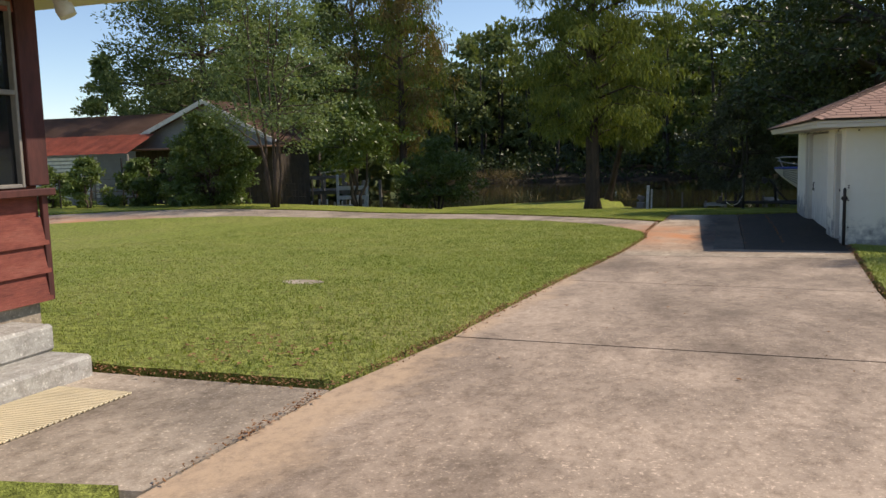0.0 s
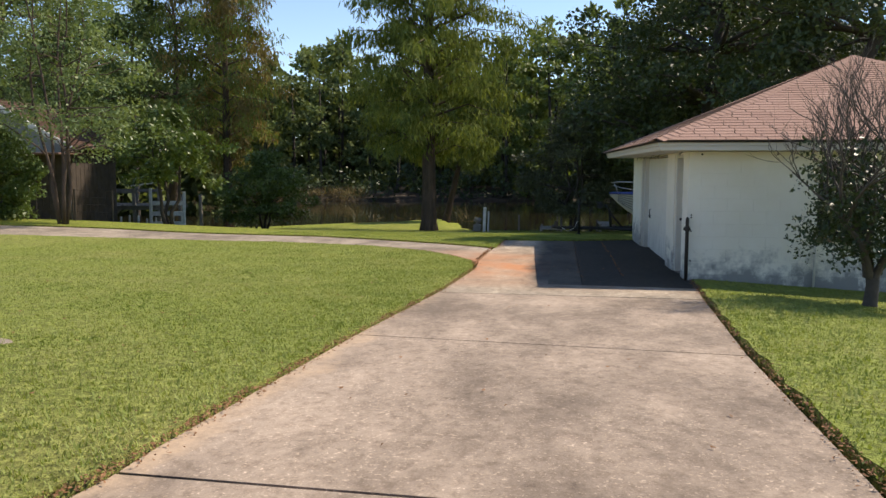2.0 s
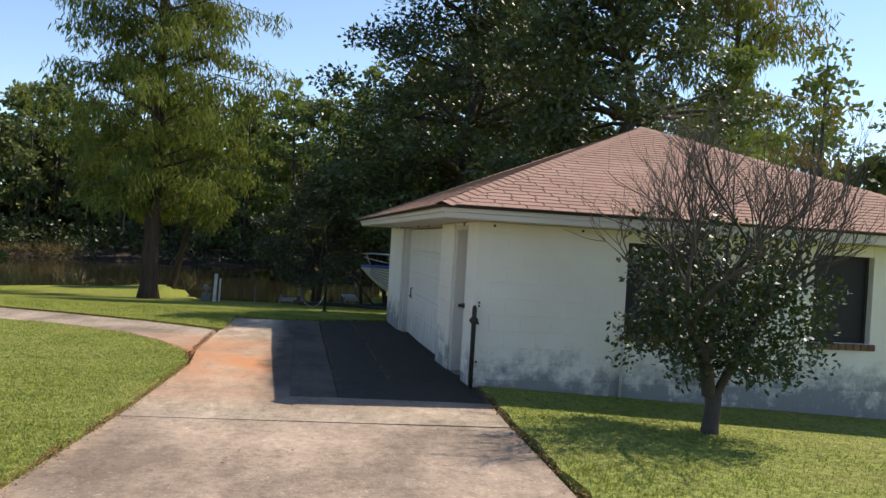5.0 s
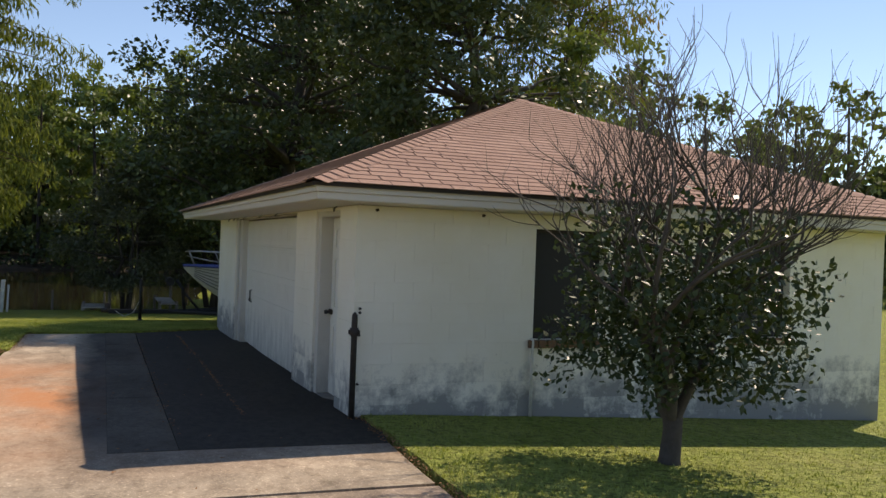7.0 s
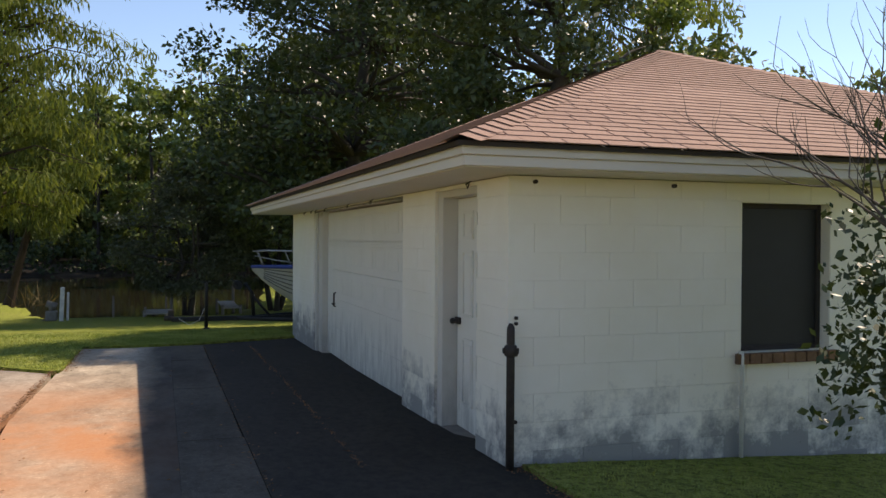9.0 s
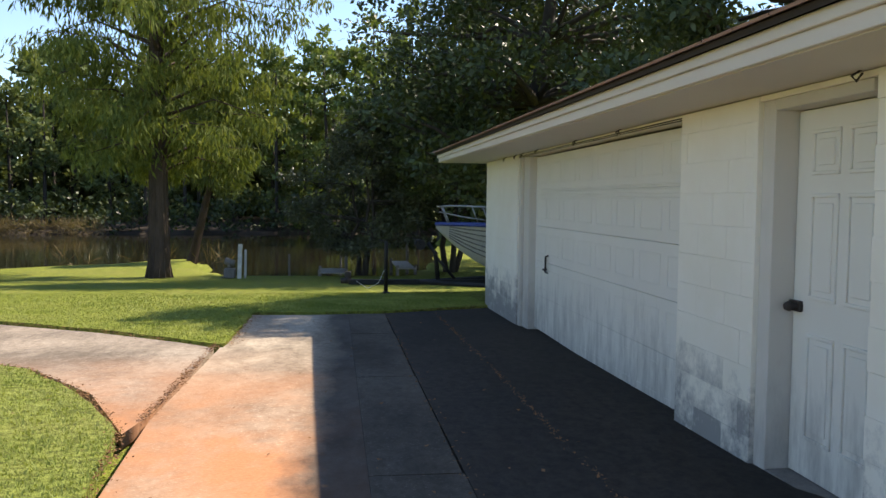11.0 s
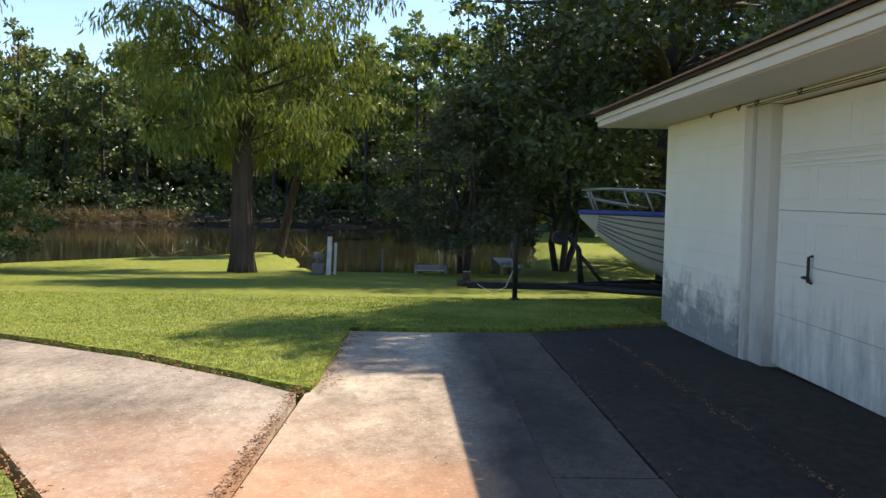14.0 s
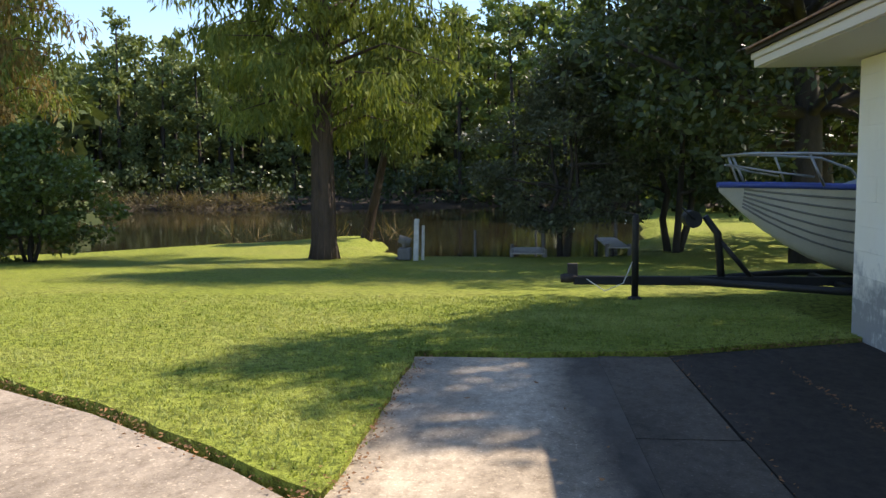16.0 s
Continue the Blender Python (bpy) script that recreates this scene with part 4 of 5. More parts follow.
def old_deck():
    e = tagged(empty("boat_house", (-19.5, 40, -1)), "collapsing grey timber boat deck with pale railings", "deck")
    zg = land(-19, 40)
    bm = bmesh.new()
    rng = random.Random(5)
    for x in (-23.4, -22.2, -21, -19.8, -18.6, -17.6):
        for y in (39.2, 41.6):
            plank_box(bm, (x, y, zg - 0.4), (x + rng.uniform(-0.05, 0.05), y, zg + (1.5 if x > -19 else 1.9)), 0.14, 0.14)
    loose(e, "post", bm, M_GREYWOOD)
    bm = bmesh.new()
    for y in (39.2, 41.6):
        plank_box(bm, (-23.5, y - 0.06, zg + 0.95), (-18.3, y - 0.06, zg + 1.0), 0.06, 0.2)
        plank_box(bm, (-23.5, y - 0.06, zg + 1.7), (-19.6, y - 0.06, zg + 1.72), 0.06, 0.14)
    for i in range(26):
        plank_box(bm, (-23.5 + i * 0.19, 39.0, zg + 1.06), (-23.5 + i * 0.19, 41.8, zg + 1.06), 0.15, 0.04)
    plank_box(bm, (-21.4, 39.1, zg + 0.1), (-20.3, 39.1, zg + 1.1), 0.06, 0.14)
    plank_box(bm, (-22.8, 39.1, zg + 1.0), (-22.0, 39.1, zg + 0.1), 0.06, 0.14)
    loose(e, "beam", bm, M_GREYWOOD)
    bm = bmesh.new()
    for z in (0.25, 0.72, 1.2):
        plank_box(bm, (-18.8, 38.9, zg + z), (-17.2, 38.9, zg + z + 0.03), 0.05, 0.2)
    for i in range(9):
        plank_box(bm, (-20.8 + i * 0.43, 38.95, zg - 0.1), (-20.8 + i * 0.43, 38.95, zg + rng.uniform(0.5, 0.75)), 0.12, 0.05)
    plank_box(bm, (-17.25, 38.9, zg - 0.2), (-17.2, 38.9, zg + 1.75), 0.12, 0.12)
    plank_box(bm, (-18.85, 38.9, zg - 0.2), (-18.85, 38.9, zg + 1.9), 0.12, 0.12)
    plank_box(bm, (-19.8, 39.0, zg + 2.0), (-18.6, 39.0, zg + 2.15), 0.3, 0.06)
    loose(e, "railing_board", bm, M_WHITEWOOD)


old_deck()

# ---- neighbour's house ----
M_OLDROOF = plain("brown_old_roof", (0.15, 0.085, 0.06), 0.95, vary=0.35, scale=1.2, fine=25)
M_RUSTROOF = plain("rusty_sheet_roof", (0.40, 0.11, 0.065), 0.7, 0.2, vary=0.4, scale=1.5, fine=12)
M_PORCHSHADE = plain("porch_shade_boards", (0.06, 0.045, 0.035), 0.9, vary=0.5, scale=3)
M_GREYSIDE = plain("grey_siding", (0.25, 0.26, 0.26), 0.85, vary=0.2, scale=2)
nh = tagged(empty("house", (-27, 37, -0.2)), "neighbour's low house with brown gable roof and rusty porch", "house")
bm = bmesh.new()
gx0, gx1, gyf, gyb = -27.2, -19.9, 33.0, 36.2
ez, pz, pxm = 2.75, 4.45, -23.0
vs = [bm.verts.new(p) for p in ((gx0, gyf, -0.6), (gx1, gyf, -0.6), (gx1, gyf, ez), (pxm, gyf, pz), (gx0, gyf, ez))]
bm.faces.new(vs)
r = bmesh.ops.extrude_face_region(bm, geom=bm.faces[:])
bmesh.ops.translate(bm, vec=(0, gyb - gyf, 0), verts=[v for v in r["geom"] if isinstance(v, bmesh.types.BMVert)])
box(bm, -42, 36, -0.6, gx0 + 0.01, 44, 2.7)
put(nh, obj("wall", bm, M_GREYSIDE))
# dark boards added in place of the porch's shade, on front and east side
bm = bmesh.new()
for i in range(24):
    box(bm, gx0 + i * 0.304, gyf - 0.05, -0.6, gx0 + i * 0.304 + 0.29, gyf - 0.002, 2.35, 0.006)
for i in range(11):
    box(bm, gx1 + 0.002, gyf + i * 0.3, -0.6, gx1 + 0.05, gyf + i * 0.3 + 0.285, 2.6, 0.006)
put(nh, obj("porch_shade_panels", bm, M_PORCHSHADE))
bm = bmesh.new()
box(bm, gx0, gyf - 1.7, 2.34, gx1 + 0.6, gyf - 0.06, 2.42, 0.02)
put(nh, obj("lean_to_roof", bm, M_OLDROOF))
bm = bmesh.new()
for a, c in (((gx0 - 0.4, ez - 0.12), (pxm, pz + 0.08)), ((pxm, pz + 0.08), (gx1 + 0.5, ez - 0.15))):
    f = [bm.verts.new((x, y, z)) for (x, z), y in ((a, gyf - 0.5), (c, gyf - 0.5), (c, gyb + 0.3), (a, gyb + 0.3))]
    bm.faces.new(f)
for p in ((((-42, 35.2, 2.7)), (-25, 35.2, 2.7), (-23.0, 39.6, 4.45), (-42, 39.6, 4.45)), (((-42, 44.6, 2.7)), (-25, 44.6, 2.7), (-23.0, 39.6, 4.45), (-42, 39.6, 4.45))):
    bm.faces.new([bm.verts.new(q) for q in p])
bmesh.ops.solidify(bm, geom=bm.faces[:], thickness=0.1)
put(nh, obj("roof", bm, M_OLDROOF))
bm = bmesh.new()
plank_box(bm, (gx0 - 0.4, gyf - 0.54, ez - 0.2), (pxm, gyf - 0.54, pz + 0.02), 0.06, 0.2)
plank_box(bm, (pxm, gyf - 0.54, pz + 0.02), (gx1 + 0.5, gyf - 0.54, ez - 0.22), 0.06, 0.2)
plank_box(bm, (-33, gyf - 1.9, 2.2), (gx0 - 0.3, gyf - 0.54, ez - 0.05), 0.06, 0.2)
put(nh, obj("trim", bm, M_WHITEWOOD))
bm = bmesh.new()
nx = 26
for i in range(nx):
    x0 = -35 + i * 0.36
    z0, z1 = (2.35, 3.1)
    k = 0.02 * (i % 2)
    bm.faces.new([bm.verts.new(p) for p in ((x0, gyf - 2.6, z0 - 0.12 + k), (x0 + 0.36, gyf - 2.6, z0 - 0.12 + 0.02 - k), (x0 + 0.36, gyf - 0.6, z1 + 0.02 - k), (x0, gyf - 0.6, z1 + k))])
bmesh.ops.solidify(bm, geom=bm.faces[:], thickness=0.02)
put(nh, obj("porch_roof", bm, M_RUSTROOF))
bm = bmesh.new()
for x in (-33.8, -30.6, -27.6, -25.7):
    plank_box(bm, (x, gyf - 2.5, -0.3), (x, gyf - 2.5, 2.2), 0.12, 0.12)
loose(nh, "post", bm, M_GREYWOOD)
bm = bmesh.new()
for i in range(11):
    plank_box(bm, (-33.8, gyf - 2.4, 0.35 + i * 0.17), (-27.4, gyf - 2.4, 0.36 + i * 0.17), 0.03, 0.12)
loose(nh, "slat", bm, M_WHITEWOOD)
nh.location.x += 0.8

# wire fence along the drive
fence = tagged(empty("wire_fence", (-22, 27, 0.2)), "thin rusty wire fence on posts before the bushes", "fence")
bm = bmesh.new()
for i in range(12):
    x, y = -28 + i * 1.15, 24.8 + i * 0.42
    tube(bm, [(x, y, land(x, y) - 0.2), (x, y, land(x, y) + (1.9 if i == 5 else 1.1))], [0.03, 0.03], 6)
loose(fence, "post", bm, M_IRON)
bm = bmesh.new()
for z in (0.1, 0.35, 0.6, 0.85, 1.08):
    pts = [(-28 + i * 1.15, 24.8 + i * 0.42, land(-28 + i * 1.15, 24.8 + i * 0.42) + z) for i in range(12)]
    tube(bm, pts, [0.006] * 12, 4)
loose(fence, "wire", bm, M_IRON)

# ---- red boarded house at the start ----
rh = tagged(empty("house", (-6, 0, 0.7)), "red board-sided house on a block footing with white window", "house")
HX, HY = -4.3, 4.42
bm = bmesh.new()
box(bm, -9, -6, 1.05, HX - 0.03, HY - 0.03, 3.05)
put(rh, obj("wall", bm, M_RED))
bm = bmesh.new()
box(bm, -9, -6, 0.4, HX - 0.05, HY - 0.05, 1.05, 0.01)
put(rh, obj("footing", bm, M_CONCRETE_PALE))
z = 1.05
while z < 3.0:
    if z + 0.19 <= 1.72 or z > 2.9:
        spans = ((-6, HY),)
    else:
        spans = ((-6, 3.35), (4.26, HY))
    for y0, y1 in spans:
        if 0 < y1 - y0 < 0.3:
            continue
        bm = bmesh.new()
        vs = [bm.verts.new(p) for p in ((HX - 0.03, y0, z), (HX + 0.016, y0, z), (HX - 0.008, y0, z + 0.185), (HX - 0.03, y0, z + 0.185))]
        bm.faces.new(vs)
        g = bmesh.ops.extrude_face_region(bm, geom=bm.faces[:])
        bmesh.ops.translate(bm, vec=(0, y1 - y0, 0), verts=[v for v in g["geom"] if isinstance(v, bmesh.types.BMVert)])
        bmesh.ops.recalc_face_normals(bm, faces=bm.faces[:])
        put(rh, obj("board", bm, M_RED))
    z += 0.187
bm = bmesh.new()
box(bm, HX - 0.02, HY - 0.14, 1.82, HX + 0.03, HY + 0.03, 3.05, 0.005)
box(bm, HX - 0.02, HY - 0.03, 1.05, HX + 0.012, HY + 0.02, 1.8, 0.004)
box(bm, HX - 0.02, 3.0, 1.75, HX + 0.06, HY + 0.05, 1.80, 0.006)
put(rh, obj("trim", bm, M_DARKRED))
bm = bmesh.new()
for a in ((4.235, 4.26, 1.81, 2.98), (3.35, 3.38, 1.81, 2.98), (3.38, 4.235, 1.81, 1.835), (3.38, 4.235, 2.95, 2.98), (3.38, 4.235, 2.40, 2.43)):
    box(bm, HX - 0.04, a[0], a[2], HX + 0.02, a[1], a[3], 0.004)
put(rh, obj("window_frame", bm, M_GREYWOOD))
bm = bmesh.new()
box(bm, HX - 0.028, 3.37, 1.83, HX - 0.022, 4.24, 2.96)
put(rh, obj("window_pane", bm, M_GLASS))
bm = bmesh.new()
box(bm, -9.5, -6.5, 3.05, -3.55, 4.9, 3.09)
put(rh, obj("soffit", bm, M_TRIM))
bm = bmesh.new()
box(bm, -9.6, -6.6, 3.09, -3.5, 4.95, 3.3, 0.01)
put(rh, obj("roof", bm, M_OLDROOF))
bm = bmesh.new()
tube(bm, [(-3.98, 4.3, 3.05), (-3.98, 4.3, 3.0), (-3.98, 4.3, 2.98)], [0.06, 0.06, 0.03], 10)
tube(bm, [(-3.98, 4.3, 3.0), (-3.95, 4.31, 2.96), (-3.92, 4.32, 2.92), (-3.9, 4.33, 2.87)], [0.02, 0.035, 0.06, 0.055], 10)
tagged(obj("flood_lamp", bm, M_PIPE), "small pale outdoor lamp under the red house eave", "lamp")
M_STEP = concrete_material("step_concrete", (0.42, 0.40, 0.36))
bm = bmesh.new()
box(bm, -4.3, 1.6, 0.5, -3.66, 4.05, 0.80, 0.02)
box(bm, -4.3, 1.7, 0.8, -3.96, 4.07, 0.97, 0.02)
tagged(obj("steps", bm, M_STEP), "two rough grey concrete steps against the red house", "steps")
M_MAT = plain("straw_mat", (0.66, 0.56, 0.37), 0.9, vary=0.2, scale=3, fine=90, bumps=0.6)
bm = bmesh.new()
for i in range(110):
    y = 2.3 + i * 0.013
    box(bm, -3.64, y, land(-3.4, y) + 0.002, -3.12 - 0.004 * (i % 3), y + 0.0115, land(-3.4, y) + 0.011 + 0.002 * (i % 2), 0.002)
tagged(obj("door_mat", bm, M_MAT), "pale straw-coloured ribbed mat on the concrete walk", "mat")


# ---- plants ----
def foliage(name, centres, radii, per, size, aspect, mat, seed, hang=0.0, flat=0.0, parent=None):
    """Many small leaves or sprays round the given clump centres."""
    rng = np.random.default_rng(seed)
    c = np.repeat(np.asarray(centres, float), per, axis=0)
    r = np.repeat(np.asarray(radii, float), per, axis=0)
    n = len(c)
    d = rng.normal(size=(n, 3))
    d /= np.linalg.norm(d, axis=1, keepdims=True)
    p = c + d * r * (rng.random((n, 1)) ** 0.45)
    t = rng.normal(size=(n, 3)) * (1 - hang)
    t[:, 2] = t[:, 2] * (1 - flat) - hang * 1.6
    t += 0.6 * d * (1 - hang)
    t /= np.linalg.norm(t, axis=1, keepdims=True)
    u = np.cross(t, rng.normal(size=(n, 3)))
    u /= np.linalg.norm(u, axis=1, keepdims=True)
    s = size * rng.uniform(0.55, 1.35, (n, 1))
    w = s * aspect * 0.5
    v = np.stack([p, p + t * s * 0.45 + u * w, p + t * s, p + t * s * 0.5 - u * w], axis=1).reshape(-1, 3)
    me = bpy.data.meshes.new(name)
    me.vertices.add(n * 4)
    me.vertices.foreach_set("co", v.astype(np.float32).ravel())
    me.loops.add(n * 4)
    me.loops.foreach_set("vertex_index", np.arange(n * 4, dtype=np.int32))
    me.polygons.add(n)
    me.polygons.foreach_set("loop_start", np.arange(0, n * 4, 4, dtype=np.int32))
    me.materials.append(mat)
    me.update(calc_edges=True)
    ob = new(name, me)
    return put(parent, ob) if parent else ob


def wander(rng, a, b, k, amount):
    a, b = Vector(a), Vector(b)
    return [a.lerp(b, i / k) + (Vector((rng.gauss(0, 1), rng.gauss(0, 1), rng.gauss(0, 0.5))) * amount if 0 < i < k else Vector()) for i in range(k + 1)]


def shrink(r0, r1, k):
    return [r0 + (r1 - r0) * i / k for i in range(k + 1)]


def broad_tree(label, at, height, radius, mat, seed, low=0.3, trunk=0.25, clumps=60, per=120, leaf=0.2, stems=1, bark=None, name="tree", squash=0.5, gap=0.0, aspect=0.55, category="tree"):
    """A tree or bush with forking limbs and a ragged crown of leaf clumps."""
    rng = random.Random(seed)
    x, y = at
    z = land(x, y) - 0.05
    e = tagged(empty(name, (x, y, z)), label, category)
    bm = bmesh.new()
    centres, radii = [], []
    base = Vector((x, y, z))
    ends = []
    for s in range(stems):
        a = 6.28 * s / stems + rng.uniform(0, 1)
        lean = 0.0 if stems == 1 else radius * 0.35
        top = base + Vector((math.cos(a) * lean, math.sin(a) * lean, height * 0.8))
        k = 7
        path = wander(rng, base + Vector((math.cos(a), math.sin(a), 0)) * (0.0 if stems == 1 else trunk), top, k, height * 0.012)
        tube(bm, path, shrink(trunk / stems ** 0.4, trunk * 0.2 / stems ** 0.4, k), 8)
        ends += [(path[i], trunk * (1 - 0.7 * i / k) / stems ** 0.4) for i in range(2, k + 1) if path[i].z - z > low * height * 0.6]
    for i in range(clumps):
        v = rng.uniform(0.0, 1.0)
        h = low + (1 - low) * v
        wide = math.sin(min(1.0, 0.22 + 0.9 * v) * 3.0) ** 0.7 if v < 0.97 else 0.3
        rr = radius * wide * rng.uniform(0.45, 1.0) * (1 + 0.22 * math.sin(3 * i + seed))
        a = rng.uniform(0, 6.283)
        c = base + Vector((math.cos(a) * rr, math.sin(a) * rr, height * h + rng.gauss(0, 0.03 * height)))
        cr = radius * rng.uniform(0.16, 0.32)
        centres.append(c)
        radii.append((cr, cr, cr * squash))
        if i % 2 == 0:
            src, sr = min(ends, key=lambda q: (q[0] - c).length + max(0, q[0].z - c.z) * 2)
            kk = 4
            tube(bm, wander(rng, src, c, kk, 0.04 * radius), shrink(min(sr * 0.6, 0.02 + 0.025 * radius), 0.008 + 0.003 * radius, kk), 5, False)
    put(e, obj("trunk", bm, bark or M_BARK))
    foliage("foliage", centres, radii, per, leaf, aspect, mat, seed, 0.0, 0.2, e)
    return e


def cypress(label, at, height, radius, mat, seed, low=0.16, trunk=0.34, branches=70, per=260, spray=0.34, lean=(0, 0), mat2=None):
    """A feathery tree with near-level boughs and hanging sprays."""
    rng = random.Random(seed)
    x, y = at
    z = land(x, y) - 0.1
    e = tagged(empty("cypress_tree", (x, y, z)), label, "tree")
    bm = bmesh.new()
    k = 10
    path = [Vector((x + lean[0] * i / k, y + lean[1] * i / k, z + height * i / k)) for i in range(k + 1)]
    radii0 = [trunk * (1 - 0.9 * i / k) for i in range(k + 1)]
    path.insert(1, path[0].lerp(path[1], 0.25))
    radii0[0] *= 1.4
    radii0.insert(1, trunk * 1.05)
    tube(bm, path, radii0, 14)
    # bark ridges
    for i in range(14):
        a = 6.283 * i / 14
        rr = [r * 0.98 for r in radii0[:6]]
        tube(bm, [p + Vector((math.cos(a + 0.06 * math.sin(j * 2.0 + i)), math.sin(a + 0.06 * math.sin(j * 2.0 + i)), 0)) * q for j, (p, q) in enumerate(zip(path[:6], rr))], [0.028] * 6, 4, False)
    cs, rs, cs2, rs2 = [], [], [], []
    for i in range(branches):
        v = (i + rng.random()) / branches
        h = height * (low + (0.98 - low) * v)
        reach = radius * (1 - v) ** 0.38 * rng.uniform(0.5, 1.1) * (0.55 + 0.45 * min(1, v * 5))
        a = i * 2.4 + rng.uniform(-0.5, 0.5)
        root = path[0].lerp(path[-1], h / height)
        tip = root + Vector((math.cos(a) * reach, math.sin(a) * reach, rng.uniform(-0.02, 0.28) * reach))
        mid = root.lerp(tip, 0.5) + Vector((0, 0, 0.16 * reach))
        tube(bm, [root, mid, tip], [0.02 + 0.016 * reach, 0.03, 0.008], 5, False)
        for s in range(5):
            u = 0.35 + 0.65 * s / 4
            c = (root.lerp(mid, u * 2) if u < 0.5 else mid.lerp(tip, u * 2 - 1)) + Vector((rng.gauss(0, 0.22), rng.gauss(0, 0.22), -0.25))
            w = 0.28 + 0.16 * reach * rng.uniform(0.5, 1)
            (cs2 if (mat2 and rng.random() < 0.45) else cs).append(c)
            (rs2 if len(cs2) > len(rs2) else rs).append((w, w, 0.42 + 0.2 * rng.random()))
    put(e, obj("trunk", bm, M_BARK))
    foliage("foliage", cs, rs, per // 5 * 1, spray, 0.2, mat, seed, 0.62, 0, e)
    if cs2:
        foliage("foliage", cs2, rs2, per // 5, spray, 0.2, mat2, seed + 1, 0.62, 0, e)
    return e


cypress("tall feathery bald cypress with ridged trunk on the pond lawn", (-6.6, 43.95), 24, 5.7, M_CYPRESS, 11, 0.155, 0.36, 135, 520, 0.32)
cypress("slender bald cypress with rusty autumn foliage by the pond", (-16.9, 43.3), 17, 3.6, M_CYPRESS, 12, 0.2, 0.24, 80, 320, 0.3, mat2=M_CYPRESS_RUST)
cypress("leaning thin pine with small crown at the water's edge", (-7.0, 53.0), 8.5, 1.8, M_PINE, 13, 0.42, 0.2, 26, 260, 0.3, (2.0, 0.0))
cypress("tall pale feathery cypress beyond the garage", (17.5, 39), 17, 5.0, M_CYPRESS, 14, 0.25, 0.35, 60, 300, 0.36, mat2=M_CYPRESS_RUST)
broad_tree("young tree with yellow-green leaves behind the garage", (14.5, 33.5), 9.5, 2.4, M_FRESH, 15, 0.45, 0.12, 40, 110, 0.2)
broad_tree("large dense dark evergreen oak behind the garage", (6.7, 42.0), 18, 6.1, M_OAK, 21, 0.2, 0.42, 210, 250, 0.22, bark=M_BARK_DARK)
broad_tree("broad dark oak with drooping boughs behind the garage", (9.5, 31.4), 14.2, 3.9, M_OAK, 22, 0.22, 0.36, 150, 230, 0.2, bark=M_BARK_DARK)
broad_tree("dark oak standing on the far lawn", (10.5, 52), 17, 6.5, M_OAK, 24, 0.18, 0.4, 140, 200, 0.3, bark=M_BARK_DARK)
broad_tree("dark oak overhanging the boat and pond bank", (4.2, 47.0), 8.5, 3.2, M_OAK, 25, 0.22, 0.2, 100, 240, 0.19, stems=3, bark=M_BARK_DARK)
broad_tree("grey-green small tree leaning over the pond edge", (0.6, 45.5), 6.2, 2.6, M_OLIVE, 26, 0.16, 0.16, 95, 260, 0.14, stems=3, bark=M_BARK_DARK)
broad_tree("dense dark green bush on the pond bank", (-14.2, 41.2), 3.6, 2.3, M_BUSH, 31, 0.12, 0.1, 70, 170, 0.16, stems=4, category="bush", name="bush", bark=M_BARK_DARK)
broad_tree("light green multi-stemmed tree beside the loop drive", (-15.3, 26.4), 10.2, 2.75, M_MYRTLE, 32, 0.25, 0.11, 130, 125, 0.12, stems=5, gap=0.2)
broad_tree("dark glossy-leaved tree hanging over the old deck", (-14.7, 32.2), 4.3, 2.1, M_BUSH, 33, 0.42, 0.12, 55, 170, 0.17, stems=3, bark=M_BARK_DARK)
broad_tree("large rounded green bush before the neighbour's house", (-18.7, 27.5), 3.5, 1.75, M_BUSH, 34, 0.06, 0.1, 140, 240, 0.12, stems=4, category="bush", name="bush")
broad_tree("dark low bush beside the neighbour's porch", (-21.9, 27.3), 1.8, 1.3, M_BUSH, 35, 0.1, 0.08, 40, 150, 0.15, stems=3, category="bush", name="bush")
broad_tree("bright green young bush at the wire fence", (-22.5, 25.2), 1.9, 0.9, M_FRESH, 36, 0.08, 0.06, 34, 120, 0.14, stems=3, category="bush", name="bush")
broad_tree("bright green leafy bush by the slatted porch", (-25.2, 26.2), 1.6, 1.0, M_FRESH, 39, 0.08, 0.06, 34, 120, 0.14, stems=3, category="bush", name="bush")
broad_tree("tall spreading pine behind the neighbour's house", (-31.3, 46), 17.5, 6.8, M_PINE, 37, 0.26, 0.35, 200, 210, 0.28, aspect=0.35)
broad_tree("tall dark tree behind the loop drive", (-21, 46), 16, 4.8, M_PINE, 38, 0.24, 0.3, 130, 220, 0.27, aspect=0.35)
broad_tree("slim dark tree far behind the neighbour's roof", (-55.8, 66), 13, 3.0, M_PINE, 40, 0.1, 0.25, 80, 160, 0.35)


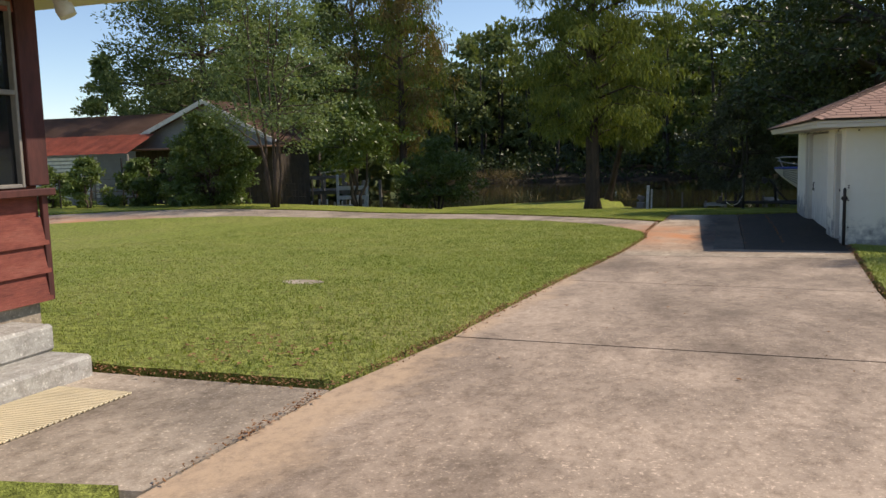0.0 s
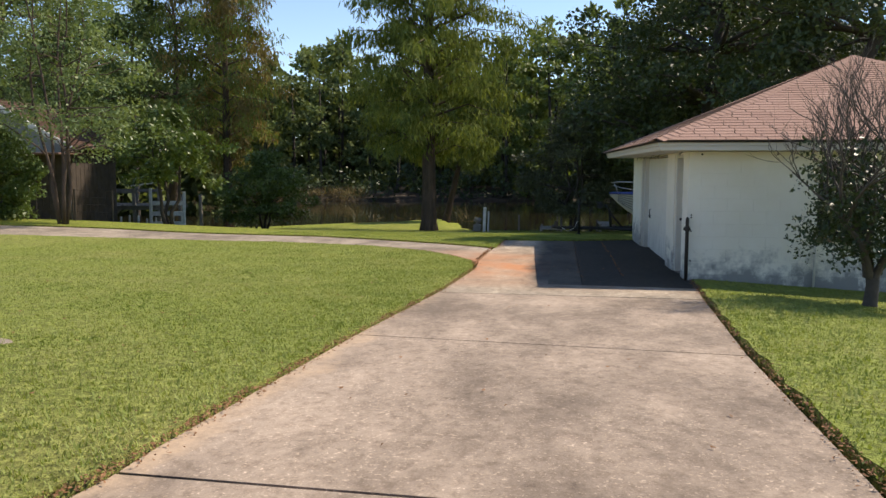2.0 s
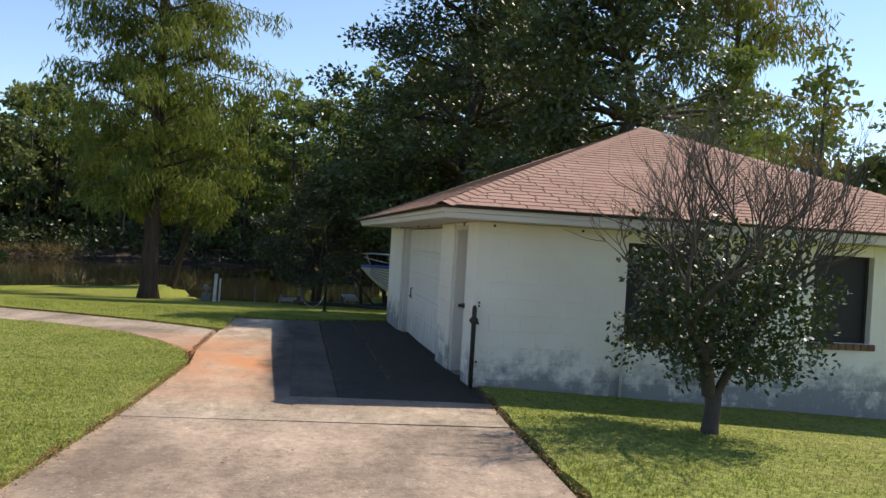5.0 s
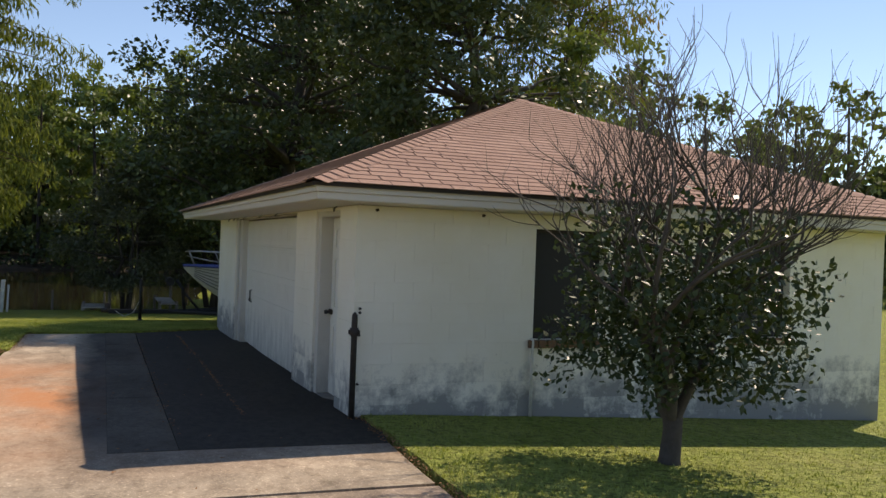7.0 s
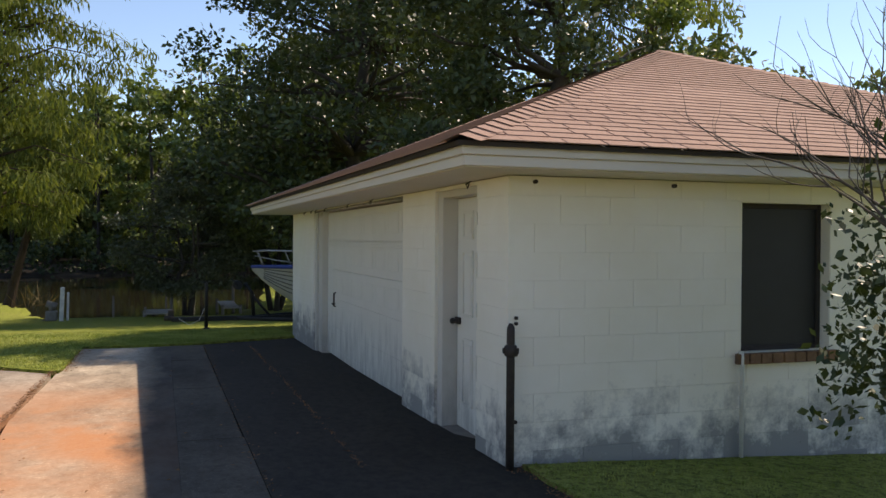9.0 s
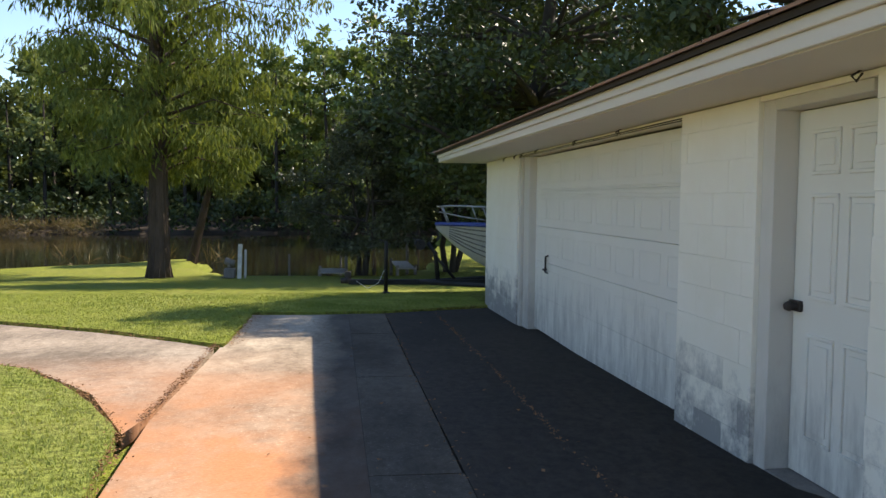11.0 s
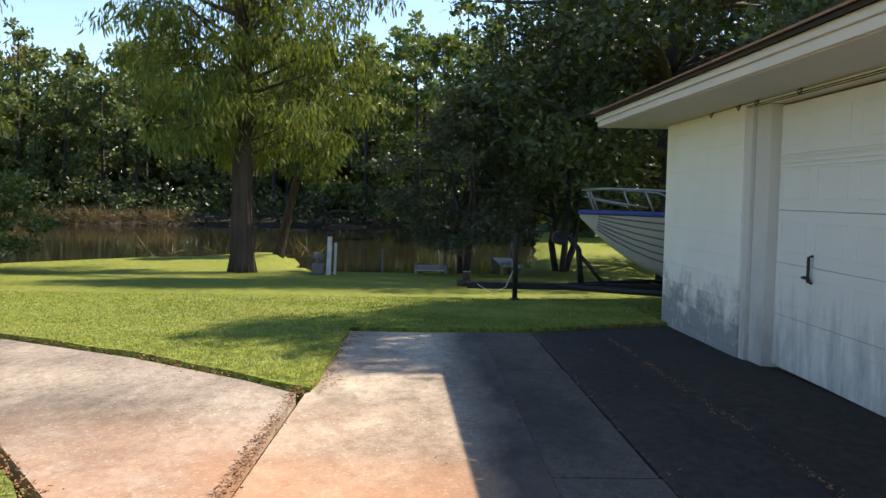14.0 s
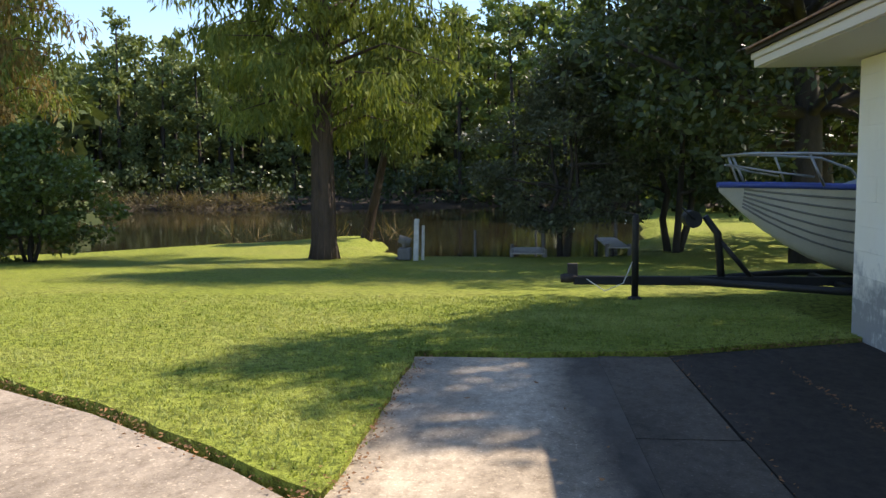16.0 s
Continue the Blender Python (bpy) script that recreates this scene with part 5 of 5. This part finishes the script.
def yard_bush():
    """Half-bare shrub: leafy low down, dead twigs above."""
    rng = random.Random(77)
    x, y = 4.02, 14.0
    z = land(x, y)
    e = tagged(empty("shrub", (x, y, z)), "half-dead shrub, glossy leaves below and bare grey twigs above", "shrub")
    bm = bmesh.new()
    cs, rs = [], []

    def twig(p, d, length, r, depth):
        q = [p]
        k = 3
        for i in range(k):
            d = (d + Vector((rng.gauss(0, 0.16), rng.gauss(0, 0.16), rng.gauss(0.05, 0.1)))).normalized()
            q.append(q[-1] + d * length / k)
        tube(bm, q, shrink(r, r * 0.55, k), 6 if depth < 2 else 4, False)
        if 0.75 < q[-1].z - z < 1.75 and depth > 1 and rng.random() < 0.35:
            cs.append(q[-1])
            w = rng.uniform(0.14, 0.28)
            rs.append((w, w, w * 0.8))
        if depth < 5:
            for _ in range(3 if depth < 4 else 2):
                s = (d + Vector((rng.gauss(0, 0.5), rng.gauss(0, 0.5), rng.gauss(0.3, 0.25)))).normalized()
                twig(q[-1] if rng.random() < 0.6 else q[-2], s, length * rng.uniform(0.62, 0.9), r * 0.55, depth + 1)

    tube(bm, [(x, y, z - 0.1), (x + 0.01, y, z + 0.08), (x + 0.03, y, z + 0.3), (x + 0.02, y, z + 0.5)], [0.125, 0.09, 0.08, 0.09], 10)
    for i in range(6):
        a = 6.283 * i / 6
        twig(Vector((x + 0.05 * math.cos(a), y + 0.05 * math.sin(a), z + 0.42)), Vector((0.42 * math.cos(a), 0.42 * math.sin(a), 1)).normalized(), 0.9, 0.05, 0)
    for i in range(230):
        a, rr = rng.uniform(0, 6.283), 1.02 * rng.random() ** 0.6
        cs.append(Vector((x + 0.1 + rr * math.cos(a), y + rr * math.sin(a), z + 0.62 + 0.5 * rr * rng.random() + 1.15 * rng.random() ** 1.2)))
        rs.append((0.2, 0.2, 0.18))
    put(e, obj("trunk", bm, M_TWIG))
    foliage("foliage", cs, rs, 42, 0.066, 0.55, M_SHRUB, 78, 0.0, 0.1, e)


yard_bush()


# woods round the pond: far bank and both sides
def woods(label, spots, seed, leaf, clumps, per, mat, hlo, hhi):
    rng = random.Random(seed)
    cs, rs = [], []
    bm = bmesh.new()
    for x, y in spots:
        h = rng.uniform(hlo, hhi) * (0.86 if x < -38 else 1.0)
        z = max(land(x, y), -1.4)
        lean = rng.gauss(0, 0.4)
        tube(bm, [(x, y, z - 0.3), (x + lean * 0.5, y, z + h * 0.5), (x + lean, y, z + h * 0.95)], [0.2, 0.15, 0.05], 5, False)
        pine = rng.random() < 0.55
        w = rng.uniform(1.8, 3.2)
        for i in range(clumps):
            v = rng.random() ** (0.55 if pine else 0.9)
            lo = 0.5 if pine else 0.05
            if i % 3 == 0:
                v, lo = rng.random(), -0.03
                v *= 0.75
            a = rng.uniform(0, 6.283)
            rr = w * rng.random() ** 0.5 * (1.1 - 0.75 * max(0, v - 0.5) * 2 if v > 0.5 else 1.0)
            cr = rng.uniform(0.5, 1.1)
            cs.append((x + lean * v + rr * math.cos(a), y + rr * math.sin(a), z + h * (lo + (1 - lo) * v)))
            rs.append((cr, cr, cr * 0.55))
    ob = foliage("woods", cs, rs, per, leaf, 0.6, mat, seed)
    tagged(ob, label, "woods", kind="stuff")
    tagged(obj("tree_trunks", bm, M_BARK_DARK), "dark slender trunks of the woods round the pond", "woods", kind="stuff")


rng = random.Random(9)
far_spots = [(x + rng.uniform(-1.2, 1.2), 97.5 - 0.10 * min(60, abs(x)) + row * 4.5 + rng.uniform(-1.5, 1.5)) for row in range(5) for x in range(-74, 50, 4)]
woods("mixed pine woods along the far pond bank", [q for q in far_spots if q[1] < 98], 51, 0.46, 36, 46, M_WOODS, 11, 17.5)
woods("deeper rows of the far pine woods", [q for q in far_spots if q[1] >= 98], 58, 0.66, 30, 24, M_WOODS, 13, 18.5)
right_spots = [(rng.uniform(20, 60), rng.uniform(46, 96)) for _ in range(36)] + [(rng.uniform(13, 34), rng.uniform(74, 98)) for _ in range(16)]
woods("dark woods to the east of the pond", right_spots, 52, 0.5, 28, 30, M_WOODS, 11, 17)
left_spots = [q for q in [(rng.uniform(-75, -34), rng.uniform(50, 92)) for _ in range(40)] + [(rng.uniform(-40, -27), rng.uniform(52, 60)) for _ in range(8)] if -q[0] / q[1] < 0.74]
woods("mixed woods beyond the neighbour's house", left_spots, 53, 0.58, 26, 22, M_WOODS, 9, 14)
cove_spots = [(-6, 94), (-3.5, 97), (-1, 92), (1.2, 95), (3, 88), (5.2, 91), (6.5, 84), (8.6, 87), (10, 80), (12, 84), (14, 77), (16, 82)]
woods("tall sunlit yellow-green trees at the head of the cove", cove_spots, 57, 0.5, 46, 46, M_FRESH, 16.5, 20)
# undergrowth at the far waterline, in dark oak leaf to give its backlit shade
cs = [(x + rng.uniform(-1, 1), 92.2 - 0.12 * min(60, abs(x)) + 3 * math.sin(x * 0.07) + rng.uniform(-1, 2.5), -1.0 + rng.uniform(-0.3, 2.6)) for x in np.arange(-95, 48, 0.36)]
tagged(foliage("undergrowth", cs, [(1.1, 0.9, 0.8)] * len(cs), 36, 0.4, 0.6, M_OAK, 54), "dark leafy undergrowth along the far waterline", "undergrowth", kind="stuff")
cs = [(x + rng.uniform(-1, 1), 91.0 - 0.12 * min(60, abs(x)) + 3 * math.sin(x * 0.07) + rng.uniform(-0.6, 0.6), -1.1) for x in np.arange(-44, -20, 0.25)]
tagged(foliage("reeds", cs, [(0.6, 0.5, 0.5)] * len(cs), 34, 0.9, 0.06, M_REED, 55, -0.5), "dry tan reeds at the far waterline", "reeds", kind="stuff")
cs = [(x, 52.3 + rng.uniform(-0.4, 0.8), -1.4) for x in (-12.5, -11.6, -9.4, -8.2, -6.2, -5.4)]
tagged(foliage("reeds", cs, [(0.4, 0.3, 0.3)] * len(cs), 24, 0.9, 0.03, M_REED, 56, -0.5), "thin reeds standing at the near waterline", "reeds", kind="stuff")
# thicket filling the woods behind the first rows, leaves coloured dark for the shade inside
def thicket(label, lo, hi, yfn, top, seed):
    rng = random.Random(seed)
    cs, rs = [], []
    for x in np.arange(lo, hi, 1.1):
        for h in np.arange(-1.0, top, 1.3):
            cs.append((x + rng.uniform(-1, 1), yfn(x) + rng.uniform(-1.5, 1.5), h + rng.uniform(-0.5, 0.5)))
            rs.append((1.3, 1.0, 1.0))
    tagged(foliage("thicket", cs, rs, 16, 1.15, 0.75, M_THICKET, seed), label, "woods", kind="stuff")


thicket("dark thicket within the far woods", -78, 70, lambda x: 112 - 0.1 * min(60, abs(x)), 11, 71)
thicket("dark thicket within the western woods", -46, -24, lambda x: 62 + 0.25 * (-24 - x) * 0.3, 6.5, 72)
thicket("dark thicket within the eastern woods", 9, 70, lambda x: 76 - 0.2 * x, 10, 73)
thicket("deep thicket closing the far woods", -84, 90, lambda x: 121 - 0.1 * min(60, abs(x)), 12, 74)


# ---- blocks of the garage walls ----
def piece_mesh(name, w, d, h, mat, bevel=0.004):
    bm = bmesh.new()
    box(bm, -w / 2, 0, -h / 2, w / 2, d, h / 2, bevel)
    me = bpy.data.meshes.new(name)
    bm.to_mesh(me)
    bm.free()
    me.materials.append(mat)
    return me


shapes = {}


def block(x, y, z, w, h, turn):
    key = (round(w, 3), round(h, 3))
    if key not in shapes:
        shapes[key] = piece_mesh("block", w, D + 0.001, h, M_BLOCK, 0.001)
    ob = new("block", shapes[key])
    ob.parent = garage
    ob.matrix_parent_inverse = Matrix.Translation(-Vector(garage.location))
    ob.matrix_basis = pose(x, y, z, 0, 0, turn)


COURSE, UNIT, JOINT = 0.2033, 0.4064, 0.0012
rnd = random.Random(3)
for row in range(12):
    z0 = 0.0 - 0.2033 + row * COURSE
    z1 = min(z0 + COURSE, TOP)
    if z1 - z0 < 0.05:
        continue
    zc, hh = (z0 + z1) / 2, z1 - z0 - JOINT
    # south wall
    x = WX - (UNIT / 2 if row % 2 else 0)
    while x < FX:
        for a, c in ((WX, WIN[0][0]), (WIN[0][1], WIN[1][0]), (WIN[1][1], FX)) if (zc > WIN[0][2] and zc < WIN[0][3]) else ((WX, FX),):
            u, v = max(x, a), min(x + UNIT, c)
            if v - u > 0.04:
                block((u + v) / 2, WY + rnd.uniform(-0.0008, 0.0008), zc, v - u - JOINT, hh, 0)
        x += UNIT
    # west wall piers
    y = WY - (0 if row % 2 else UNIT / 2)
    while y < FY:
        for a, c in ((WY + D, DOOR[0]), (DOOR[1], GDOOR[0]), (GDOOR[1], FY)):
            u, v = max(y, a), min(y + UNIT, c)
            if v - u > 0.04:
                block(WX + rnd.uniform(-0.0008, 0.0008), (u + v) / 2, zc, v - u - JOINT, hh, -90)
        y += UNIT


# ---- shingles ----
def shingle_course(face_pts, along, up, origin, length_at, run, keep):
    """Rows of shingle tabs up one roof plane; yields each tab's pose and width."""
    expo, tab = 0.125, 0.305
    rows = int(run / expo) + 1
    for r in range(rows):
        s = r * expo
        lo, hi = length_at(s)
        w = lo - ((r % 2) * tab / 2 + (r % 3) * 0.03)
        while w < hi:
            a, c = max(w, lo), min(w + tab, hi)
            if c - a > 0.05:
                yield s, (a + c) / 2, c - a
            w += tab


k = math.sqrt(1 + SLOPE ** 2)
normal_s = Vector((0, -SLOPE, 1)).normalized()
tabs = {}
count = 0
rest = bmesh.new()
rnd = random.Random(4)


def tab_mesh(w):
    key = round(w, 2)
    if key not in tabs:
        bm = bmesh.new()
        box(bm, -key / 2 + 0.004, -0.01, 0.0, key / 2 - 0.004, 0.14, 0.008, 0.0015)
        for v in bm.verts:
            v.co.z += max(0.0, (0.10 - v.co.y)) * 0.07
        tabs[key] = bpy.data.meshes.new("shingle")
        bm.to_mesh(tabs[key])
        bm.free()
        tabs[key].materials.append(M_SHINGLE)
    return tabs[key]


tilt = math.degrees(math.atan(SLOPE))
for plane in ("south", "west", "east", "north"):
    long_side = plane in ("west", "east")
    span_len = (EY1 - EY0) if long_side else (EX1 - EX0)
    run = (RX - EX0) * k
    for s, w, width in shingle_course(None, None, None, None, lambda s: ((s + 0.13) / k, span_len - (s + 0.13) / k), run, None):
        flat, zz = s / k, EZ + s / k * SLOPE + 0.002
        lift = pose(0, 0, 0, 0, 0, rnd.uniform(-0.25, 0.25))
        if plane == "south":
            m = pose(EX0 + w, EY0 - 0.02 + flat, zz, tilt, 0, 0)
        elif plane == "north":
            m = pose(EX1 - w, EY1 + 0.02 - flat, zz, tilt, 0, 180)
        elif plane == "west":
            m = pose(EX0 - 0.02 + flat, EY1 - w, zz, tilt, 0, -90)
        else:
            m = pose(EX1 + 0.02 - flat, EY0 + w, zz, tilt, 0, 90)
        m = m @ lift
        near = (plane == "south" and EX0 + w < 5.2 and s < 2.2)
        if near and count < 300:
            ob = new("shingle", tab_mesh(width))
            ob.parent = garage
            ob.matrix_parent_inverse = Matrix.Translation(-Vector(garage.location))
            ob.matrix_basis = m
            count += 1
        else:
            q = [rest.verts.new(m @ Vector(p)) for p in ((-width / 2 + 0.004, -0.01, 0.0), (width / 2 - 0.004, -0.01, 0.0), (width / 2 - 0.004, -0.01, 0.015), (-width / 2 + 0.004, -0.01, 0.015), (width / 2 - 0.004, 0.135, 0.006), (-width / 2 + 0.004, 0.135, 0.006))]
            rest.faces.new((q[0], q[1], q[2], q[3]))
            rest.faces.new((q[3], q[2], q[4], q[5]))
tagged(part("shingle_courses", askew(rest), M_SHINGLE), kind="stuff")
# hip and ridge caps
bm = bmesh.new()
for a, c in ((c0, A), (c1, A), (c2, B), (c3, B), (A, B)):
    d = c - a
    N = int(d.length / 0.14)
    side = d.cross(Vector((0, 0, 1))).normalized()
    for i in range(N):
        p, q = a + d * (i / N), a + d * ((i + 1.25) / N)
        up = Vector((0, 0, 0.032))
        drop = Vector((0, 0, -0.045))
        vs = [bm.verts.new(v) for v in (p + up - side * 0.15 + drop, p + up * 1.2, p + up + side * 0.15 + drop, q + up * 0.6 + side * 0.15 + drop, q + up * 0.8, q + up * 0.6 - side * 0.15 + drop)]
        bm.faces.new((vs[0], vs[1], vs[4], vs[5]))
        bm.faces.new((vs[1], vs[2], vs[3], vs[4]))
part("ridge_cap", askew(bm), M_SHINGLE)
